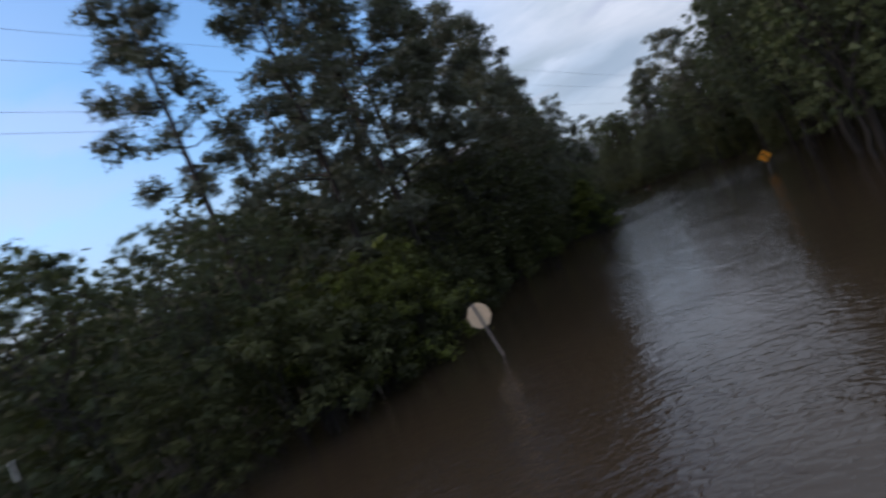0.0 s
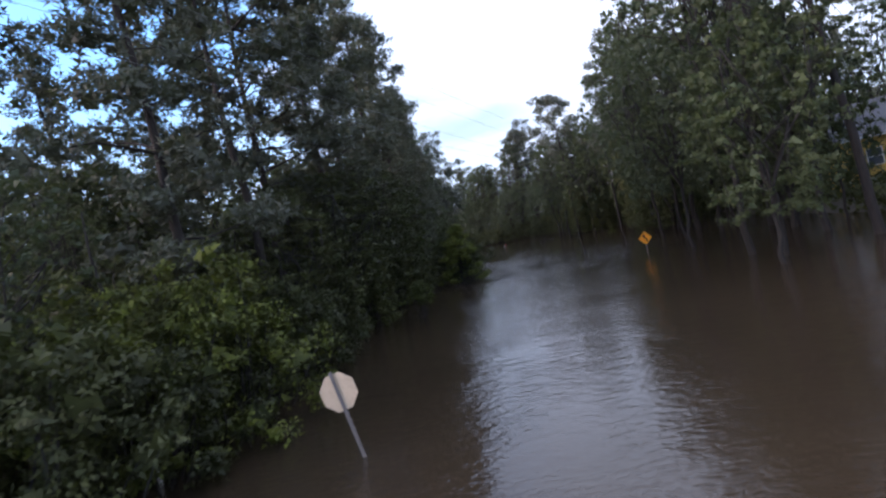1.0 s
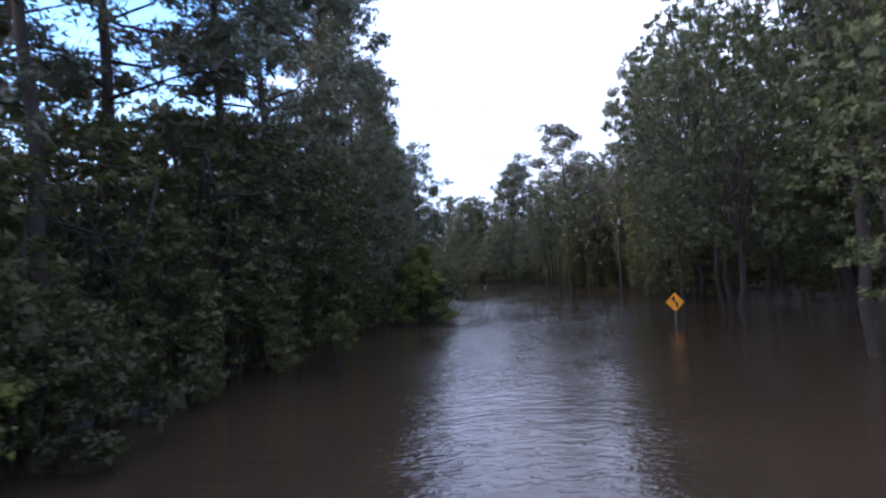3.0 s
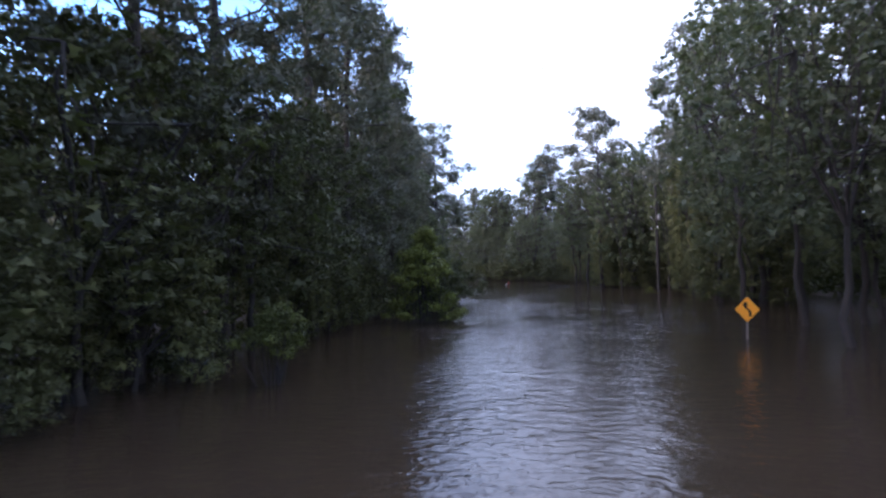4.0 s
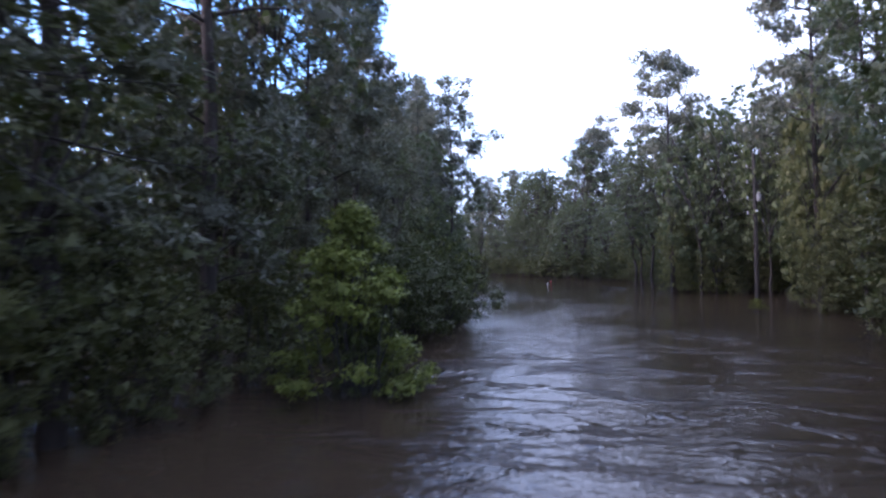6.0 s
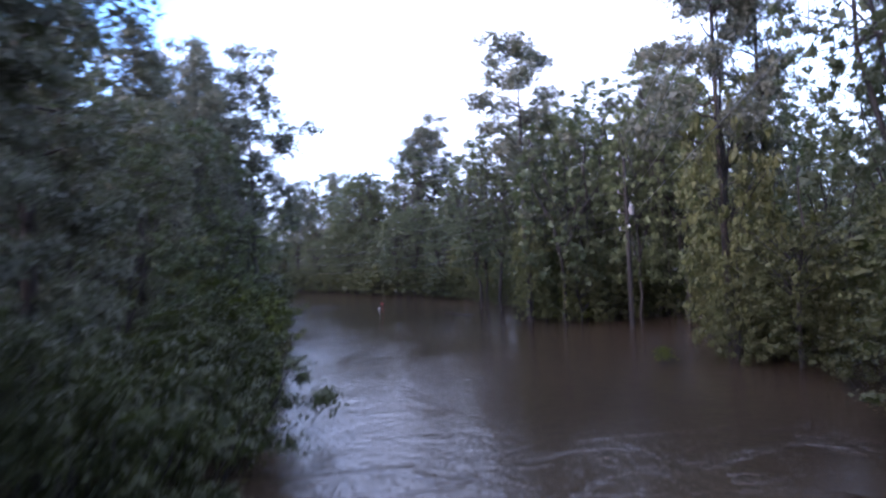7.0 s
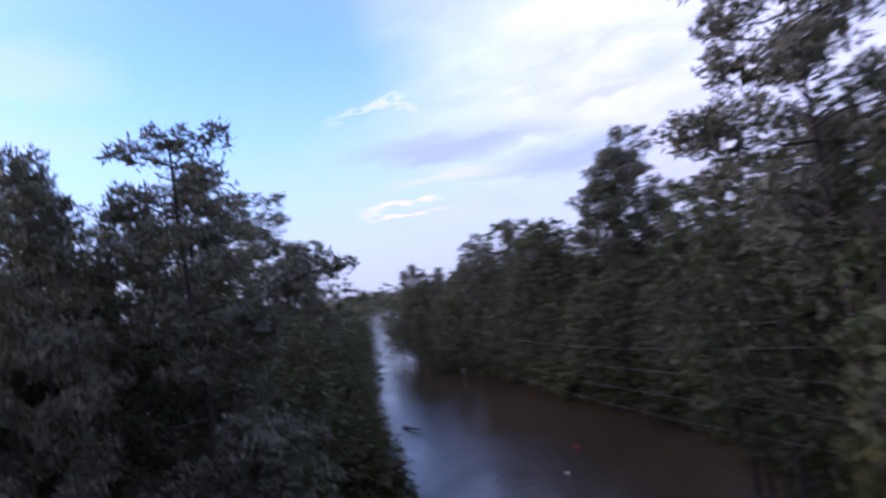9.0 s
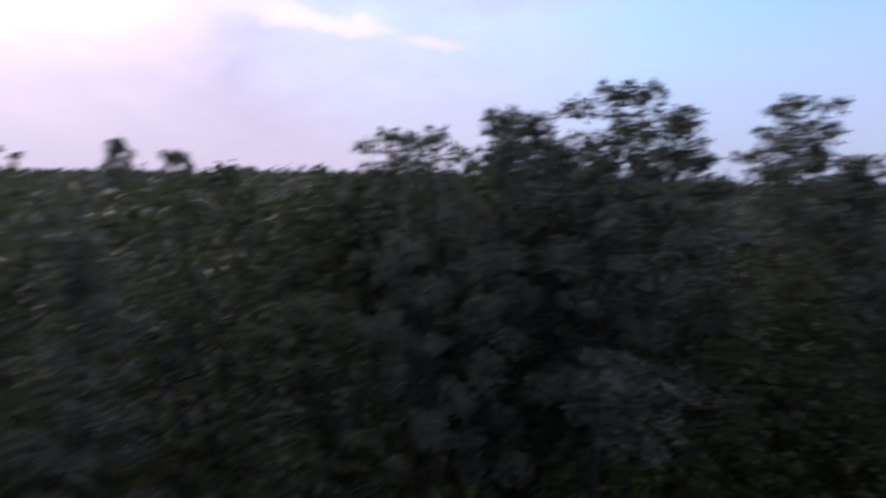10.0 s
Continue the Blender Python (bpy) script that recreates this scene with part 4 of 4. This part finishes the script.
def rounded(corners, r, steps=4):
    pts, n = [], len(corners)
    for i in range(n):
        p, c, q = (Vector(corners[(i + k) % n]) for k in (-1, 0, 1))
        a, b = c + (p - c).normalized() * r, c + (q - c).normalized() * r
        for k in range(steps + 1):
            s = k / steps
            pts.append(tuple(a.lerp(c, s).lerp(c.lerp(b, s), s)))
    return pts


STOP = thing("stop_sign", "leaning stop sign with bare metal back on a steel post", "road sign")
STOP.matrix_basis = pose(-1.2, -1.75, 0, -7, -13, 0)
stop_r = 0.42 / math.cos(math.pi / 8)
octagon = [(stop_r * math.cos(math.pi / 8 + i * math.pi / 4), 1.52 + stop_r * math.sin(math.pi / 8 + i * math.pi / 4)) for i in range(8)]
stop_face = part("sign_plate", plate(rounded(octagon, 0.03), 0.004), ALUMINIUM, STOP)
front = plate(rounded([(x * 0.985, 1.52 + (z - 1.52) * 0.985) for x, z in octagon], 0.03), 0.002)
bmesh.ops.translate(front, vec=(0, 0.005, 0), verts=front.verts)
part("sign_face", front, RED, stop_face, "red reflective sign face")
post = part("post", channel_post(3.45, -1.45), GALVANISED, STOP)
post.matrix_local = pose(0, -0.03, 0)
for z in (1.30, 1.76):
    part("bolt", rod(bmesh.new(), 0.012, (0, -0.052, z), (0, -0.008, z), 6), GALVANISED, STOP)
for z, w in ((1.02, 0.075), (0.86, 0.085), (0.66, 0.08)):
    part("clamp", box(bmesh.new(), w, 0.05, 0.06, (0.005, -0.03, z), 0.006), GALVANISED, STOP)

CURVE = thing("curve_warning_sign", "yellow diamond winding road sign half drowned in flood water", "road sign")
CURVE.matrix_basis = pose(11.75, 28.65, 0, 0, 1.5, 8)
d = 0.69 * math.sqrt(0.5)
dia = plate(rounded([(0, 1.12 - d), (d, 1.12), (0, 1.12 + d), (-d, 1.12)], 0.06), 0.004)
dia_plate = part("sign_plate", dia, YELLOW, CURVE)
arrow_line = [(0.105, -0.27), (0.105, -0.10), (0.075, -0.03), (-0.055, 0.05), (-0.08, 0.11), (-0.08, 0.17)]
bm = bmesh.new()
for i in range(len(arrow_line) - 1):
    (x0, z0), (x1, z1) = arrow_line[i], arrow_line[i + 1]
    bm.faces.new([bm.verts.new(p) for p in ((x0 - 0.055, -0.004, 1.12 + z0), (x0 + 0.055, -0.004, 1.12 + z0), (x1 + 0.055, -0.004, 1.12 + z1), (x1 - 0.055, -0.004, 1.12 + z1))])
bm.faces.new([bm.verts.new(p) for p in ((-0.205, -0.004, 1.12 + 0.145), (0.045, -0.004, 1.12 + 0.145), (-0.08, -0.004, 1.12 + 0.32))])
bmesh.ops.solidify(bm, geom=bm.faces[:], thickness=0.002)
part("arrow", bm, BLACK, dia_plate, "black winding arrow")
post = part("post", channel_post(3.0, -1.4), GALVANISED, CURVE)
post.matrix_local = pose(0, 0.03, 0)
for z in (0.86, 1.38):
    part("bolt", rod(bmesh.new(), 0.012, (0, -0.012, z), (0, 0.04, z), 6), GALVANISED, CURVE)


# ---- power line ----
def utility_pole(x, y, height, turn, heights, gear):
    ob = thing("utility_pole", "dark weathered wooden power pole with insulators, standing in the flood", "utility pole", "poles of the power line")
    ob.matrix_basis = pose(x, y, 0, 0, 0, turn)
    v, f = tube([(0, 0, -1.6), (0, 0, 3), (0.02, 0, 7), (0.0, 0, height)], (0.17, 0.16, 0.14, 0.11), 14)
    child("pole", raw_mesh("pole", v, f, POLE_WOOD, True), ob)
    cap = bmesh.new()
    bmesh.ops.create_cone(cap, cap_ends=True, segments=14, radius1=0.115, radius2=0.03, depth=0.08, matrix=Matrix.Translation((0, 0, height + 0.03)))
    part("pole_cap", cap, TANK, ob)
    for z in heights:
        arm = part("bracket", rod(bmesh.new(), 0.025, (-0.10, 0, z - 0.08), (-0.62, 0, z - 0.02)), GALVANISED, ob)
        bm = bmesh.new()
        for k in range(4):
            bmesh.ops.create_cone(bm, cap_ends=True, segments=12, radius1=0.056 - 0.006 * k, radius2=0.026, depth=0.06, matrix=Matrix.Translation((-0.62, 0, z + 0.02 + 0.055 * k)))
        part("insulator", bm, PORCELAIN, arm, "pale glazed insulator")
    if gear:
        bm = bmesh.new()
        bmesh.ops.create_cone(bm, cap_ends=True, segments=18, radius1=0.17, radius2=0.17, depth=0.55, matrix=Matrix.Translation((0.10, -0.34, 7.75)))
        bmesh.ops.bevel(bm, geom=[e for e in bm.edges if abs(e.verts[0].co.z - e.verts[1].co.z) < 1e-4], offset=0.03, segments=2, affect="EDGES")
        tank = part("transformer", bm, TANK, ob, "grey steel transformer can")
        for s in (-0.07, 0.07):
            bm = bmesh.new()
            for k in range(3):
                bmesh.ops.create_cone(bm, cap_ends=True, segments=10, radius1=0.04, radius2=0.022, depth=0.05, matrix=Matrix.Translation((0.10 + s, -0.34, 8.06 + 0.05 * k)))
            part("bushing", bm, PORCELAIN, tank)
        part("hanger", box(bmesh.new(), 0.10, 0.24, 0.06, (0.05, -0.17, 7.85)), GALVANISED, tank)
        part("junction_box", box(bmesh.new(), 0.12, 0.10, 0.18, (0.0, -0.19, 6.75), 0.01), WHITE, ob, "small white meter box")
    return ob


WIRE_Z = (10.1, 8.9, 7.65, 6.5)
HIGH_Z = (15.5, 14.6, 13.0, 12.5)
POLES = ((17.6, 71.0, 11.2, 22), (-13.5, -26.0, 16.4, 22), (-31.0, 168.0, 11.0, -22))
for i, (x, y, h, turn) in enumerate(POLES):
    utility_pole(x, y, h, turn, HIGH_Z if i == 1 else WIRE_Z, i == 0)


def cable(a, b, sag, steps=40):
    pts = []
    for i in range(steps + 1):
        s = i / steps
        p = Vector(a).lerp(Vector(b), s)
        p.z -= sag * 4 * s * (1 - s)
        pts.append(tuple(p))
    v, f = tube(pts, [0.006] * len(pts), 5)
    ob = new("power_cable", raw_mesh("power_cable", v, f, WIRE, True))
    return tagged(ob, "thin grey power cable strung between wooden poles", "cable", "cables of the power line")


def hook(i, z):
    x, y, h, turn = POLES[i]
    return (x - 0.62 * math.cos(radians(turn)), y - 0.62 * math.sin(radians(turn)), z + 0.2)


for z, top in zip(WIRE_Z, HIGH_Z):
    cable(hook(1, top), hook(0, z), 0.7)
    cable(hook(0, z), hook(2, z), 3.2)


# ---- the house behind the trees ----
def house(x, y, turn):
    ob = thing("house", "yellow wooden house with a grey shingle roof behind the flooded trees", "house")
    ob.matrix_basis = pose(x, y, 0, 0, 0, turn)
    w, l, h = 8.0, 14.0, 4.9
    bm = bmesh.new()
    for sx in (-1, 1):
        for k in range(26):
            box(bm, 0.02, l, 0.19, (sx * (w / 2 + 0.004 * (k % 2)), 0, -0.1 + 0.2 * k + 0.1))
    for sy in (-1, 1):
        for k in range(26):
            box(bm, w, 0.02, 0.19, (0, sy * (l / 2 + 0.004 * (k % 2)), -0.1 + 0.2 * k + 0.1))
    box(bm, w - 0.1, l - 0.1, h + 1.0, (0, 0, h / 2 - 0.5))
    wall = part("wall", bm, SIDING, ob)
    for sy in (-1, 1):
        bm = bmesh.new()
        a = bm.faces.new([bm.verts.new(p) for p in ((-w / 2, sy * l / 2, h), (w / 2, sy * l / 2, h), (0, sy * l / 2, h + 2.6))])
        part("gable", bm, SIDING, ob)
    for s in (-1, 1):
        bm = bmesh.new()
        box(bm, math.hypot(w / 2 + 0.5, 2.9), l + 1.0, 0.12)
        roof = part("roof", bm, SHINGLE, ob)
        roof.matrix_local = pose(s * (w / 4 + 0.22), 0, h + 1.28, 0, s * math.degrees(math.atan2(2.6, w / 2)), 0)
        part("fascia", box(bmesh.new(), 0.04, l + 1.0, 0.2, (s * (w / 2 + 0.5), 0, h - 0.25)), TRIM, ob, "white fascia board")
    for yy in (-3.6, 0.0, 3.6):
        bm = box(bmesh.new(), 0.06, 1.1, 1.4, (-w / 2 - 0.03, yy, 3.0))
        win = part("window", bm, TRIM, ob, "white framed sash window")
        for k in (-1, 1):
            part("pane", box(bmesh.new(), 0.02, 0.94, 0.6, (-w / 2 - 0.065, yy, 3.0 + 0.33 * k)), PANE, win)
    return ob


house(37.2, 38.5, 60)


# ---- drift and small things in the water ----
def bare_log(x, y, z, length, turn, pitch, radius, label, seed):
    g = np.random.default_rng(seed)
    pieces = [tube(crooked(g, (0, 0, 0), (length, 0, 0), 6, length * 0.02), np.linspace(radius, radius * 0.4, 6), 7)]
    for k in range(4):
        s = length * (0.3 + 0.17 * k)
        pieces.append(tube(crooked(g, (s, 0, 0), (s + length * 0.15, g.normal() * length * 0.14, g.normal() * length * 0.05 + 0.05), 4, 0.03), np.linspace(radius * 0.35, 0.008, 4), 5))
    ob = thing("drift_branch", label, "branch", "drift wood in the flood")
    ob.matrix_basis = pose(x, y, z, 0, -pitch, turn)
    child("limb", raw_mesh("limb", *joined(pieces), PALE_BARK if "bleached" in label else BARK, True), ob)
    return ob


bare_log(-17.3, 113.9, 0.1, 3.6, -42, 3, 0.12, "dark snag reaching out over the water from the bank", 71)
bare_log(22.3, 70.4, 0.2, 1.2, 120, 38, 0.028, "bleached broken branch poking out of the brown water", 72)
bare_log(24.8, 69.8, 0.35, 1.2, 118, 40, 0.028, "bleached broken branch poking out of the brown water", 73)
bare_log(9.3, 85.5, -0.1, 3.4, 140, 3, 0.10, "dark floating branch caught in the current", 74)

stump = thing("marker_post", "short pale post standing at the edge of the bushes", "post")
stump.matrix_basis = pose(-6.5, -1.2, 0, 4, -6, 20)
v, f = tube([(0, 0, -1.2), (0, 0, 0.2), (0.01, 0, 0.62), (0.01, 0.0, 0.66)], (0.055, 0.055, 0.05, 0.02), 10)
child("post", raw_mesh("post", v, f, PALE_BARK, True), stump)

board = thing("notice_board", "small plain white sign on a wooden stake under the trees", "sign")
board.matrix_basis = pose(-9.0, -11.9, 0, 0, 2, -40)
part("panel", box(bmesh.new(), 0.36, 0.02, 0.46, (0, 0, 3.2), 0.006), WHITE, board)
part("stake", rod(bmesh.new(), 0.03, (0, 0.04, -1.3), (0, 0.04, 3.4)), BARK, board)


def float_ball(x, y, mat, label, r):
    ob = thing("float", label, "float")
    ob.matrix_basis = pose(x, y, 0)
    bm = bmesh.new()
    bmesh.ops.create_uvsphere(bm, u_segments=18, v_segments=10, radius=r, matrix=Matrix.Translation((0, 0, r * 0.5)) @ Matrix.Diagonal((1, 1, 1.25, 1)))
    body = part("body", bm, mat, ob)
    part("eye", rod(bmesh.new(), r * 0.15, (0, 0, r * 1.6), (0, 0, r * 2.0), 8), GALVANISED, ob)
    return ob


float_ball(-19.4, 146.2, WHITE, "white plastic float drifting on the flood", 0.24)
float_ball(0.7, 102.2, RED, "red plastic float drifting on the flood", 0.14)
float_ball(0.5, 97.0, WHITE, "small white jug drifting on the flood", 0.09)
